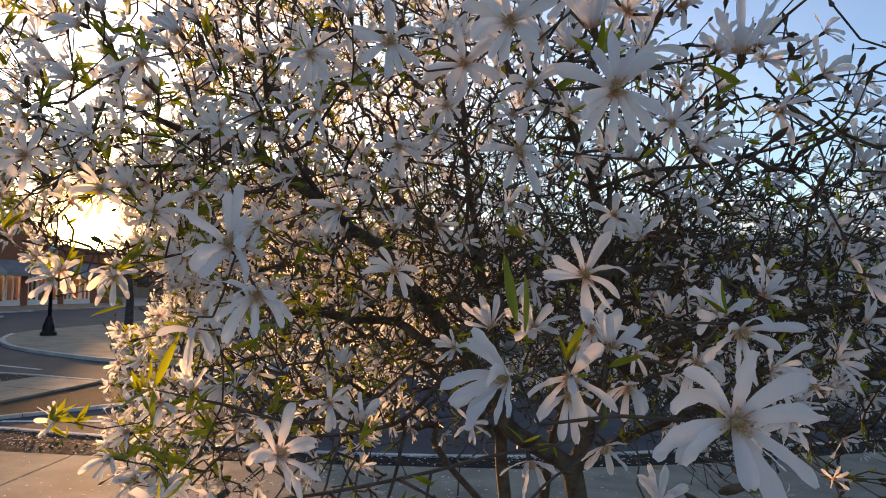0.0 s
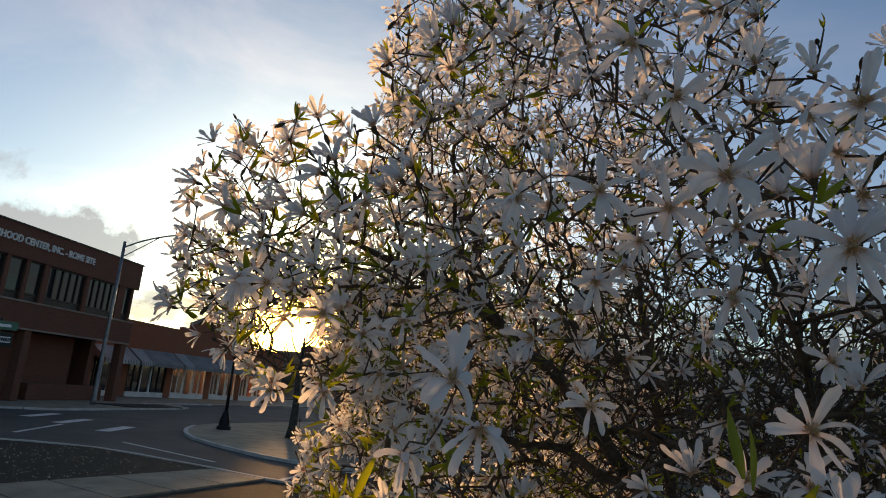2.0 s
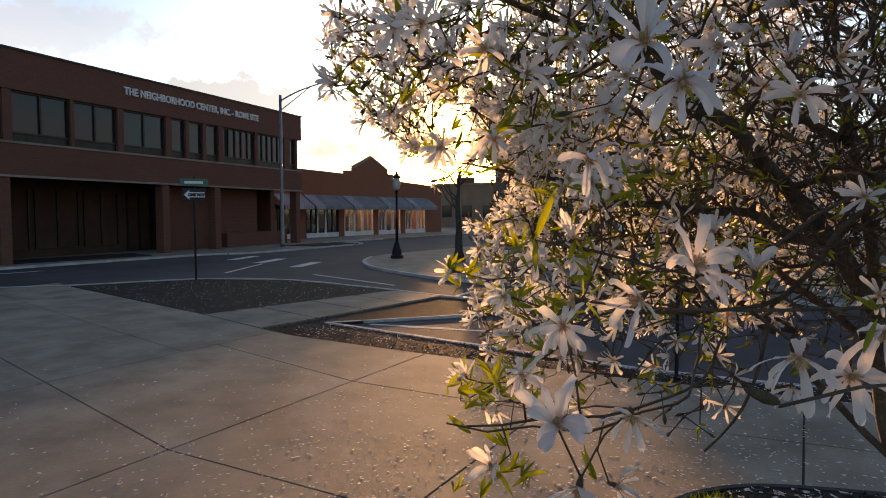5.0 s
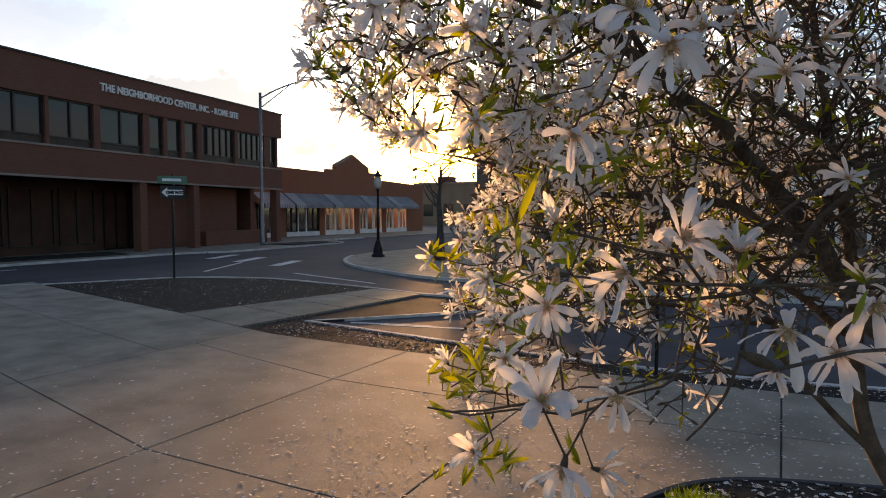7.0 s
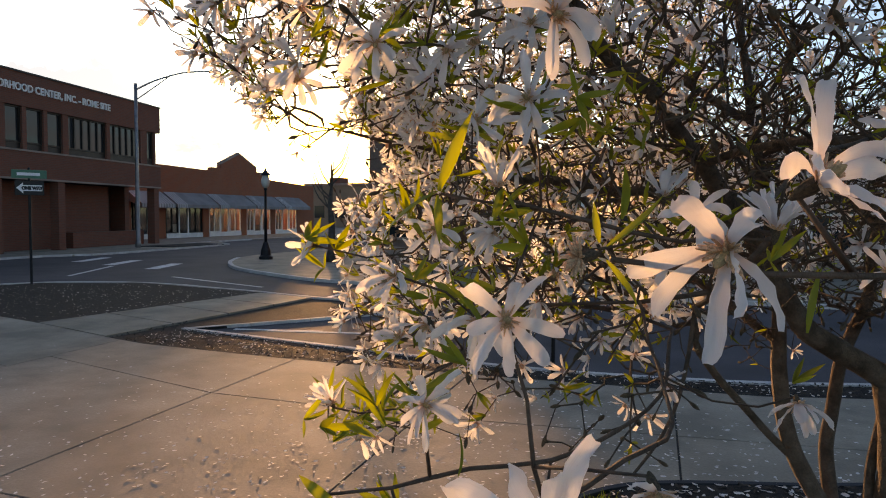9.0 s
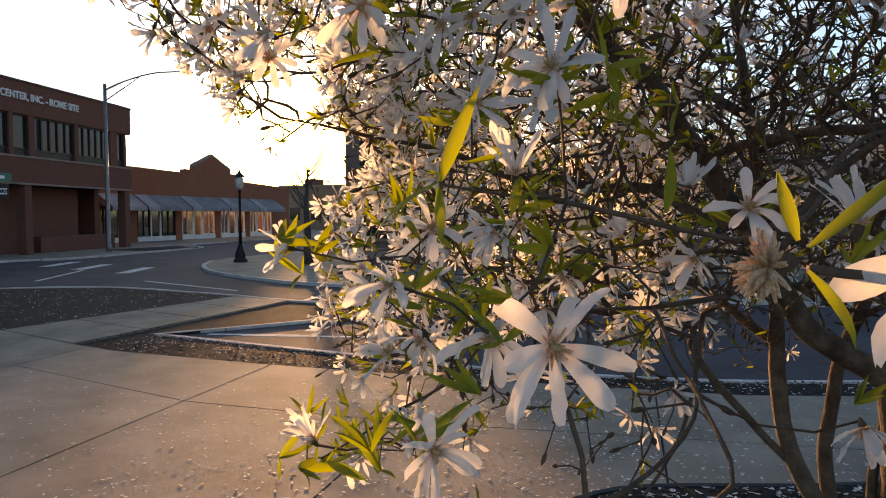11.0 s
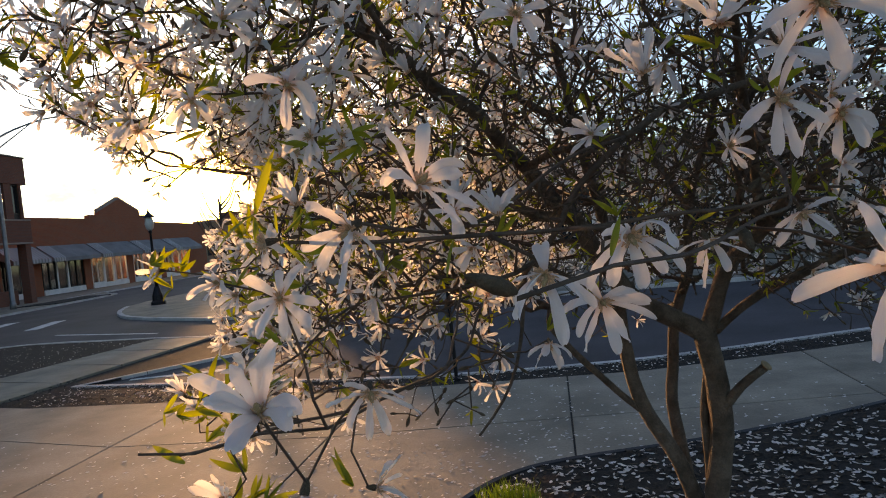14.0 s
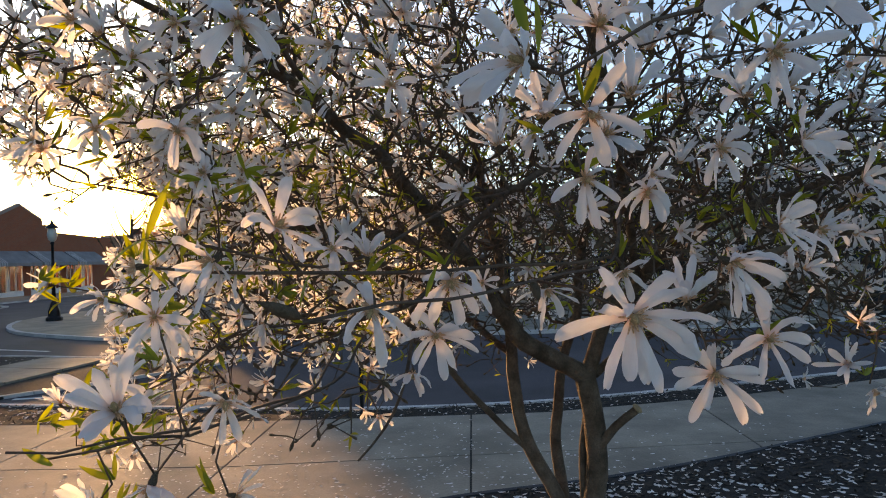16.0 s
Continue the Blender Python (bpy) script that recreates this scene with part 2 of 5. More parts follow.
M_BARK = material("magnolia_bark", (0.125, 0.08, 0.054), 0.85, scale=14, vary=0.4, fine=130, bump=0.7, bump_scale=70, tone=(0.19, 0.135, 0.10))
M_TWIG = material("twig_bark", (0.115, 0.070, 0.048), 0.75, scale=30, vary=0.35, fine=200, bump=0.3, bump_scale=160)
M_CUT = material("cut_wood", (0.36, 0.24, 0.14), 0.85, scale=30, vary=0.25, fine=150, bump=0.3)
M_BUD = material("fuzzy_bud", (0.14, 0.095, 0.06), 0.95, scale=60, vary=0.35, fine=400, bump=0.6, bump_scale=500)
M_STAMEN = material("stamens", (0.74, 0.44, 0.27), 0.7, scale=60, vary=0.35, fine=300, bump=0.2)
M_PISTIL = material("pistil", (0.46, 0.30, 0.15), 0.7, scale=80, vary=0.3, fine=300, bump=0.3)
M_PETAL = leafy("petal", (0.80, 0.58, 0.52), (0.88, 0.87, 0.87), (1.0, 0.97, 0.92), 0.55, 60.0, 0.56, 0.06)
M_LEAF = leafy("young_leaf", (0.30, 0.27, 0.05), (0.25, 0.28, 0.04), (1.25, 1.2, 0.5), 0.45, 22.0, 0.5, 0.3)
M_GRASS = leafy("grass_blade", (0.06, 0.10, 0.02), (0.12, 0.20, 0.03), (1.2, 1.2, 0.6), 0.6, 8.0, 0.4, 0.3)
M_FALLEN = leafy("fallen_petal", (0.62, 0.50, 0.42), (0.74, 0.70, 0.66), (1.0, 0.9, 0.8), 0.7, 20.0, 0.25, 0.3)
M_BAREBARK = material("grey_bark", (0.075, 0.06, 0.05), 0.9, scale=8, vary=0.4, fine=60, bump=0.9, bump_scale=30)
M_BIN = material("dark_bin", (0.02, 0.022, 0.024), 0.6, scale=6, vary=0.2, bump=0.1)


# ---- building helpers ----
def part(name, bm, mat, parent=None, label="", smooth=False):
    me = bpy.data.meshes.new(name)
    bmesh.ops.recalc_face_normals(bm, faces=bm.faces)
    bm.to_mesh(me)
    bm.free()
    me.materials.append(mat)
    if smooth:
        me.polygons.foreach_set("use_smooth", [True] * len(me.polygons))
    ob = new(name, me)
    if parent is not None:
        ob.parent = parent
    if label:
        ob["label"] = label
    return ob


def thing(name, label, category, at=(0, 0, 0), turn=0.0, group="", kind=""):
    ob = new(name)
    ob.matrix_basis = pose(*at, 0, 0, turn)
    return tagged(ob, label, category, group, kind)


def add_box(bm, x0, x1, y0, y1, z0, z1, bevel=0.0):
    r = bmesh.ops.create_cube(bm, size=1.0, matrix=Matrix.Translation(((x0 + x1) / 2, (y0 + y1) / 2, (z0 + z1) / 2)) @ Matrix.Diagonal((abs(x1 - x0), abs(y1 - y0), abs(z1 - z0), 1)))
    if bevel:
        es = list({e for v in r["verts"] for e in v.link_edges})
        bmesh.ops.bevel(bm, geom=es, offset=bevel, segments=2, affect="EDGES", profile=0.6)
    return bm


def box(x0, x1, y0, y1, z0, z1, bevel=0.0):
    return add_box(bmesh.new(), x0, x1, y0, y1, z0, z1, bevel)


def prism(outline, z0, z1, bm=None):
    bm = bm or bmesh.new()
    lo = [bm.verts.new((x, y, z0)) for x, y in outline]
    hi = [bm.verts.new((x, y, z1)) for x, y in outline]
    bm.faces.new(hi)
    bm.faces.new(lo[::-1])
    for k in range(len(lo)):
        j = (k + 1) % len(lo)
        bm.faces.new((lo[k], lo[j], hi[j], hi[k]))
    return bm


def lathe(profile, sides=16, at=(0, 0, 0), bm=None):
    """A turned body from pairs of (radius, height)."""
    bm = bm or bmesh.new()
    rings = []
    for r, z in profile:
        rings.append([bm.verts.new((at[0] + r * math.cos(2 * math.pi * k / sides), at[1] + r * math.sin(2 * math.pi * k / sides), at[2] + z)) for k in range(sides)])
    for a, b in zip(rings, rings[1:]):
        for k in range(sides):
            j = (k + 1) % sides
            bm.faces.new((a[k], a[j], b[j], b[k]))
    bm.faces.new(rings[0][::-1])
    bm.faces.new(rings[-1])
    return bm


def smooth_line(points, step):
    """Catmull-Rom through the points, sampled about every step metres."""
    p = [Vector(q) for q in points]
    p = [p[0] * 2 - p[1]] + p + [p[-1] * 2 - p[-2]]
    out = []
    for a, b, c, e in zip(p, p[1:], p[2:], p[3:]):
        n = max(1, round((c - b).length / step))
        for k in range(n):
            t = k / n
            out.append(0.5 * (2 * b + (c - a) * t + (2 * a - 5 * b + 4 * c - e) * t * t + (3 * b - a - 3 * c + e) * t ** 3))
    out.append(p[-2])
    return out


def tube(points, radii, sides, bm=None, cap=True):
    bm = bm or bmesh.new()
    rings, side = [], None
    for k, p in enumerate(points):
        a = points[max(k - 1, 0)]
        b = points[min(k + 1, len(points) - 1)]
        way = (b - a).normalized() if (b - a).length > 1e-9 else Vector((0, 0, 1))
        if side is None:
            side = way.orthogonal().normalized()
        side = (side - way * side.dot(way)).normalized() if (side - way * side.dot(way)).length > 1e-6 else way.orthogonal().normalized()
        up = way.cross(side)
        rings.append([bm.verts.new(p + (side * math.cos(2 * math.pi * j / sides) + up * math.sin(2 * math.pi * j / sides)) * radii[k]) for j in range(sides)])
    for a, b in zip(rings, rings[1:]):
        for k in range(sides):
            j = (k + 1) % sides
            bm.faces.new((a[k], a[j], b[j], b[k]))
    if cap:
        bm.faces.new(rings[0][::-1])
        bm.faces.new(rings[-1])
    return bm


def kerb(name, points, parent, width=0.15, z0=-0.14, z1=0.005):
    """A row of kerb stones along a line: each stone is a piece of its own."""
    line = smooth_line([(x, y, 0) for x, y in points], 0.9)
    for a, b in zip(line, line[1:]):
        way = (b - a).normalized()
        n = Vector((-way.y, way.x, 0)) * width / 2
        a2, b2 = a + way * 0.006, b - way * 0.006
        part(name, prism([(v.x, v.y) for v in (a2 - n, b2 - n, b2 + n, a2 + n)], z0, z1), M_KERB, parent)


def bound(x, line):
    for (xa, ya), (xb, yb) in zip(line, line[1:]):
        if xa <= x <= xb:
            return ya + (yb - ya) * (x - xa) / (xb - xa)
    return line[0][1] if x < line[0][0] else line[-1][1]


# ---- ground ----
ROAD = -0.07
bm = bmesh.new()
bmesh.ops.create_grid(bm, x_segments=8, y_segments=8, size=2500, matrix=Matrix.Translation((0, 0, ROAD)))
ground = tagged(part("ground", bm, M_ASPHALT), "dark grey worn asphalt street and parking bay", "ground", kind="structure")

pavement = thing("pavement", "warm grey concrete pavement slabs with dark joints and scattered petals", "pavement", kind="structure")
EDGE = [(-17.8, 9.1), (-16.5, 8.7), (-9.8, 7.5), (-7.9, 7.05), (-7.0, 6.88), (-4.7, 6.87), (-2.1, 7.02), (0.4, 7.27), (2.1, 7.8), (2.8, 8.06), (6.0, 9.4), (12.0, 12.2)]
part("slab_bed", prism([(x, y - 0.02) for x, y in EDGE] + [(12, -9), (-17.8, -9)], -0.14, -0.007), M_JOINT, pavement)
COLS = [-17.2, -14.2, -11.4, -9.3, -7.3, -4.45, -2.3, -0.2, 2.3, 4.8, 7.3, 9.8]
LINES = [-8.3, -6.0, -3.7, -1.4, 0.75, 3.0, 5.32]
SKEW = 0.06  # the cross joints lean by this much


def joint_y(k, x, i):
    """Height on the plan of long joint k at x, in slab column i: it bends with the kerb."""
    y = LINES[k] + (-0.19 * (x + 4.4) if x < -4.4 else 0.15 * max(0.0, x + 3.0))
    return y - 0.55 if k == 6 and i < 4 else y


# ---- street: far pavements, islands, markings ----
island = thing("mulch_island", "kerbed planting island of bare dark mulch with the street sign", "planting island", kind="structure")
part("mulch", prism([(-9.8, 7.5), (-9.05, 12.2), (-10.66, 12.4), (-12.84, 12.62), (-15.1, 11.6), (-16.5, 8.75)], -0.12, 0.0), M_MULCH, island)
wedge = thing("mulch_wedge", "narrow bed of dark mulch beside the parking bay", "planting bed", kind="structure")
part("mulch", prism([(-7.87, 7.06), (-7.6, 11.9), (-4.9, 11.9), (-5.75, 10.35), (-7.42, 8.08), (-3.9, 7.72), (-2.15, 7.55), (0.2, 7.8), (2.4, 8.55), (5.1, 9.66), (8, 11.05), (12, 13.2), (12, 12.22), (6, 9.42), (2.8, 8.08), (2.1, 7.82), (0.4, 7.29), (-2.1, 7.04), (-4.7, 6.89), (-7.0, 6.9)], -0.12, -0.03), M_MULCH, wedge)
kerbs = thing("kerb_line", "pale concrete kerb stones along the street", "kerb", kind="structure")
kerb("kerb_stone", [(-7.45, 8.1), (-3.9, 7.76), (-2.15, 7.6), (0.2, 7.86), (2.4, 8.62), (5.1, 9.72), (8, 11.1), (12, 13.3)], kerbs, 0.09, z1=-0.012)
kerb("kerb_stone", [(-7.45, 8.14), (-5.72, 10.38), (-4.85, 11.9)], kerbs, 0.08, z1=-0.022)
kerb("kerb_stone", [(-4.85, 11.98), (-7.6, 12.0), (-9.1, 12.3), (-10.66, 12.5), (-12.84, 12.72), (-15.2, 11.72), (-16.65, 8.9), (-17.9, 7.4)], kerbs, 0.12)
path = thing("footpath", "short pale concrete footpath between the mulch beds", "path", kind="structure")
for k in range(4):
    a, b = k / 4 + 0.004, (k + 1) / 4 - 0.004
    q = [(-9.78 + 0.7 * s, 7.49 + 4.66 * s) for s in (a, b)] + [(-7.89 + 0.28 * s, 7.07 + 4.83 * s) for s in (b, a)]
    part("path_slab", prism(q, -0.12, 0.004), M_SLAB, path)

CORNER = [(-17.4, 23.0), (-16.9, 21.2), (-15.9, 19.5), (-14.5, 17.9), (-12.9, 16.75), (-10.0, 15.4), (-8.2, 15.1), (-5.2, 14.8), (0.3, 15.0), (4.8, 15.2), (8.3, 16.3), (24, 19)]
far_walk = thing("corner_pavement", "pale concrete pavement on the street corner opposite", "pavement", kind="structure")
part("paving", prism(CORNER + [(24, 70), (-17.4, 70)], -0.14, 0.0), M_SLAB, far_walk)
kerb("kerb_stone", CORNER[1:], far_walk, 0.14, z1=0.012)
shop_walk = thing("shop_pavement", "concrete pavement in front of the brick buildings", "pavement", kind="structure")
WALK2 = [(-19.0, -25), (-24.0, 10.0), (-24.4, 18.6), (-23.6, 20.2), (-23.9, 24), (-25.1, 30.5), (-28.0, 33.0), (-28.2, 75)]
part("paving", prism(WALK2 + [(-60, 75), (-60, -25)], -0.14, 0.0), M_SLAB, shop_walk)
kerb("kerb_stone", [(x + 0.07, y) for x, y in WALK2 if y > -10], shop_walk, 0.14, z1=0.012)
for x0, x1, y0, y1 in ((-27.3, -25.2, 9.0, 17.2), (-26.6, -24.6, 25.6, 30.0)):
    part("planting_bed", prism([(x0, y0), (x1, y0 + 0.4), (x1, y1 - 0.4), (x0, y1)], -0.02, 0.03), M_MULCH, shop_walk)

marks = thing("road_markings", "worn white painted crossing bars and bay lines", "road marking", kind="structure")
for x, y, lx, ly, turn in ((-19.4, 18.0, 0.42, 2.3, 24), (-16.9, 17.4, 0.42, 2.3, 24), (-21.6, 18.6, 0.42, 2.3, 24), (-7.62, 12.75, 0.12, 1.4, 6), (-6.2, 8.75, 0.09, 1.4, -75), (-5.4, 8.9, 0.09, 1.9, -75), (-17.6, 15.2, 0.12, 3.6, 30), (-12.0, 14.1, 0.1, 4.0, 74), (-22.4, 9.5, 0.12, 3.0, 0)):
    p = part("paint_bar", box(-lx / 2, lx / 2, -ly / 2, ly / 2, 0, 0.004), M_PAINT, marks)
    p.matrix_basis = pose(x, y, ROAD, 0, 0, turn)


# ---- two-storey brick building ----
def pane_window(name, y0, y1, z0, z1, x, parent, bars=1, frame=M_BRONZE, glass=M_GLASS, t=0.07, depth=0.12):
    """A window in a wall that faces +x: frame, bars and panes."""
    win = part(name, box(x - depth, x - 0.01, y0, y1, z0, z0 + t), frame, parent)
    win["label"] = "window with frame and dark glass"
    bm = box(x - depth, x, y0, y1, z1 - t, z1)
    add_box(bm, x - depth, x, y0, y0 + t, z0 + t, z1 - t)
    add_box(bm, x - depth, x, y1 - t, y1, z0 + t, z1 - t)
    for k in range(1, bars + 1):
        yb = y0 + (y1 - y0) * k / (bars + 1)
        add_box(bm, x - depth, x - 0.01, yb - t / 2, yb + t / 2, z0 + t, z1 - t)
    part("window_frame", bm, frame, win)
    for k in range(bars + 1):
        a, b = (y0 + (y1 - y0) * j / (bars + 1) for j in (k, k + 1))
        part("pane", box(x - depth * 0.7, x - depth * 0.6, a + t / 2, b - t / 2, z0 + t, z1 - t), glass, win)
    return win


def letters(text, size, m, mat, parent, name="lettering", label=""):
    """Raised letters, each a piece of its own."""
    cu = bpy.data.curves.new(name, "FONT")
    cu.body, cu.size, cu.extrude, cu.offset = text, size, 0.03, 0.011
    tmp = bpy.data.objects.new(name, cu)
    scene.collection.objects.link(tmp)
    bpy.context.view_layer.update()
    me = bpy.data.meshes.new_from_object(tmp.evaluated_get(bpy.context.evaluated_depsgraph_get()))
    bpy.data.objects.remove(tmp)
    bm = bmesh.new()
    bm.from_mesh(me)
    bmesh.ops.remove_doubles(bm, verts=bm.verts, dist=0.0005)
    left = set(bm.verts)
    while left:
        todo, isle = [left.pop()], set()
        while todo:
            v = todo.pop()
            isle.add(v)
            for ed in v.link_edges:
                o = ed.other_vert(v)
                if o in left:
                    left.discard(o)
                    todo.append(o)
        one = bmesh.new()
        at = {v: one.verts.new(v.co) for v in isle}
        for f in {f for v in isle for f in v.link_faces}:
            one.faces.new([at[v] for v in f.verts])
        ob = part("letter", one, mat, parent, label)
        ob.matrix_basis = m
    bm.free()


FX, TOP = -28.4, 7.5
hall = thing("brick_building", "two-storey dark red brick office building with a recessed ground floor", "building")
Y0, Y1 = -2.0, 28.95
part("upper_wall", box(FX - 0.35, FX, Y0, Y1, 6.12, TOP), M_BRICK, hall)
part("spandrel", box(FX - 0.35, FX, Y0, Y1, 3.15, 4.25), M_BRICK, hall)
part("side_wall", box(FX - 14, FX - 0.352, Y1 - 0.35, Y1 - 0.002, 3.15, TOP - 0.002), M_BRICK, hall)
part("back_wall", box(FX - 14.3, FX - 14.002, Y0, Y1, 0, TOP - 0.004), M_BRICK, hall)
part("end_wall", box(FX - 14, FX - 0.352, Y0, Y0 + 0.35, 0, TOP - 0.004), M_BRICK, hall)
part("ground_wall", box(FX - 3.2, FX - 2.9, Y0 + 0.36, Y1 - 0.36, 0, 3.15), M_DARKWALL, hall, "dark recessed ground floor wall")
part("lower_side_wall", box(FX - 14, FX - 2.0, Y1 - 0.35, Y1 - 0.003, 0, 3.148), M_BRICK, hall)
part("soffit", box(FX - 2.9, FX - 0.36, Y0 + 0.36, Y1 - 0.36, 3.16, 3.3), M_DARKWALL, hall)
part("roof", box(FX - 14, FX - 0.36, Y0 + 0.36, Y1 - 0.36, 6.9, 7.0), M_ROOF, hall)
part("coping", box(FX - 0.4, FX + 0.05, Y0 - 0.05, Y1 + 0.05, TOP, TOP + 0.07), M_BRONZE, hall)
part("coping", box(FX - 14.3, FX - 0.402, Y1 - 0.4, Y1 + 0.05, TOP, TOP + 0.068), M_BRONZE, hall)
part("sill_band", box(FX - 0.34, FX + 0.04, Y0, Y1, 4.25, 4.33), M_BAND, hall)
part("floor_band", box(FX - 0.34, FX + 0.03, Y0, Y1, 3.07, 3.149), M_BAND, hall)
WIN = [(-0.2, 1.9), (2.0, 4.0), (4.2, 6.1), (6.3, 8.1), (8.3, 10.1), (10.3, 12.3), (12.6, 14.72), (14.86, 16.72), (17.0, 19.12), (19.45, 20.24), (20.45, 21.3), (21.5, 22.32), (22.63, 24.97), (25.2, 27.4), (27.9, 28.45)]
prev = Y0
for k, (a, b) in enumerate(WIN):
    part("pier", box(FX - 0.34, FX - 0.03, prev, a, 4.332, 6.118), M_BRICK, hall)
    part("window_panel", box(FX - 0.26, FX - 0.16, a, b, 4.332, 4.6), M_BRONZE, hall)
    pane_window("window", a, b, 4.605, 6.118, FX - 0.12, hall, 4 if k in (12, 13) else (1 if b - a > 1 else 0), M_BRONZE, M_GLASS)
    prev = b
part("pier", box(FX - 0.34, FX - 0.03, prev, Y1 - 0.36, 4.332, 6.118), M_BRICK, hall)
for y in (-1.0, 5.6, 12.3, 19.07, 22.2, 28.65):
    part("column", box(FX - 0.5, FX - 0.05, y - 0.19, y + 0.19, 0, 3.06, 0.02), M_BRICK, hall)
for a, b in ((1.5, 4.5), (7.0, 12.0), (13.0, 15.0), (15.2, 17.1), (17.3, 19.0), (19.45, 20.8)):
    pane_window("ground_window", a, b, 0.3 if a != 19.45 else 0.02, 2.8, FX - 2.83, hall, 1, M_BRONZE, M_GLASS)
part("brick_infill", box(FX - 1.6, FX - 1.35, 20.3, 23.3, 0, 3.06), M_BRICK, hall)
part("brick_infill", box(FX - 1.6, FX - 1.35, 23.304, 26.6, 0, 3.058), M_BRICK, hall)
part("planter_wall", box(FX - 1.0, FX - 0.6, 23.4, 28.3, 0, 0.75, 0.02), M_BRICK, hall)
letters("THE NEIGHBORHOOD CENTER, INC. - ROME SITE", 0.43, pose(FX + 0.035, 17.0, 6.74, 90, 0, 90) @ Matrix.Diagonal((0.85, 1, 1, 1)), M_WHITE, hall, label="raised white capital letters")
hall.matrix_basis = pose(FX, Y1, 0, 0, 0, 11) @ Matrix.Diagonal((1, 1.09, 1, 1)) @ pose(-FX, -Y1, 0)

# ---- row of shops ----
SX = -33.4
shops = thing("shop_row", "low orange-red brick row of shops with grey striped awnings", "shops")
bm = bmesh.new()
prof = [(29.5, 3.05), (52.4, 3.05), (52.4, 4.2), (44.9, 4.5), (44.9, 5.0), (44.1, 5.0), (44.1, 5.3), (42.0, 6.2), (39.9, 5.3), (39.9, 5.05), (38.9, 5.05), (38.9, 4.8), (29.5, 5.0)]
lo = [bm.verts.new((SX, y, z)) for y, z in prof]
hi = [bm.verts.new((SX - 0.4, y, z)) for y, z in prof]
bm.faces.new(lo)
bm.faces.new(hi[::-1])
for k in range(len(lo)):
    bm.faces.new((lo[k], lo[k - 1], hi[k - 1], hi[k]))
part("parapet_wall", bm, M_BRICK2, shops)
part("side_wall", box(SX - 12, SX - 0.402, 52.0, 52.398, 0, 4.15), M_BRICK2, shops)
part("roof", box(SX - 12, SX - 0.402, 29.5, 51.99, 3.9, 4.0), M_ROOF, shops)
part("back_wall", box(SX - 12.3, SX - 12.002, 29.5, 52.4, 0, 4.4), M_BRICK2, shops)
part("gable_coping", tube([Vector((SX - 0.2, 39.85, 5.33)), Vector((SX - 0.2, 42.0, 6.26)), Vector((SX - 0.2, 44.15, 5.33))], [0.16] * 3, 4), M_BAND, shops)
BAYS = [(31.2, 34.05), (34.15, 38.2), (38.3, 42.45), (42.55, 46.2), (46.3, 50.0)]
part("brick_pier", box(SX - 0.4, SX, 29.5, 31.55, 0, 3.048), M_BRICK2, shops)
part("brick_pier", box(SX - 0.4, SX, 50.354, 52.4, 0, 3.048), M_BRICK2, shops)
for k, (a, b) in enumerate(BAYS):
    part("brick_pier", box(SX - 0.4, SX, b - 0.25, b + 0.35, 0, 3.048), M_BRICK2, shops)
    part("stall_riser", box(SX - 0.3, SX - 0.02, a + 0.36, b - 0.26, 0, 0.318), M_WHITE, shops)
    mid = (a + b) / 2
    pane_window("shop_window", a + 0.36, mid - 0.55, 0.325, 2.6, SX - 0.06, shops, 1, M_BRONZE if k < 2 else M_WHITE, M_SHOPGLASS, 0.06)
    pane_window("shop_window", mid + 0.55, b - 0.26, 0.325, 2.6, SX - 0.06, shops, 1, M_BRONZE if k < 2 else M_WHITE, M_SHOPGLASS, 0.06)
    pane_window("shop_door", mid - 0.5, mid + 0.5, 0.02, 2.6, SX - 0.1, shops, 0, M_WHITE, M_SHOPGLASS, 0.12)
    part("fascia", box(SX - 0.38, SX - 0.01, a + 0.36, b - 0.26, 2.61, 3.047), M_BAND, shops)
    bm = bmesh.new()
    ya, yb = a + 0.05, b - 0.05
    v = [bm.verts.new(q) for q in ((SX + 0.02, ya, 3.1), (SX + 0.02, yb, 3.1), (SX + 1.25, yb, 2.28), (SX + 1.25, ya, 2.28), (SX + 1.25, ya, 2.04), (SX + 1.25, yb, 2.04), (SX + 0.02, ya, 2.5), (SX + 0.02, yb, 2.5))]
    for q in ((0, 1, 2, 3), (3, 2, 5, 4), (0, 3, 4, 6), (1, 7, 5, 2)):
        bm.faces.new([v[j] for j in q])
    aw = part("awning", bm, M_AWN, shops, "grey canvas awning with pale stripes")
    n = 24 if k == 0 else 40
    for j in range(0, n if k == 0 else 9, 2):
        y0, y1 = (ya + (yb - ya) * s / n for s in (j, j + 1))
        bm = bmesh.new()
        v = [bm.verts.new(q) for q in ((SX + 0.03, y0, 3.106), (SX + 0.03, y1, 3.106), (SX + 1.256, y1, 2.287), (SX + 1.256, y0, 2.287), (SX + 1.256, y0, 2.05), (SX + 1.256, y1, 2.05))]
        bm.faces.new(v[:4])
        bm.faces.new((v[3], v[2], v[5], v[4]))
        part("stripe", bm, M_AWNPALE, aw)
    if k > 1:
        part("lit_ceiling", box(SX - 4.0, SX - 1.0, a + 0.5, b - 0.5, 2.85, 2.9), M_LIT, shops, "lit shop ceiling panel")
part("shop_back", box(SX - 5.2, SX - 5.0, 38.3, 51.9, 0, 3.0), M_CREAM, shops, "cream inner wall")
# dark colour stands in for the unlit interior of the first two bays
part("shop_back", box(SX - 3.2, SX - 3.0, 29.6, 38.16, 0, 3.0), M_DARKWALL, shops, "inner wall coloured dark for the unlit bays")
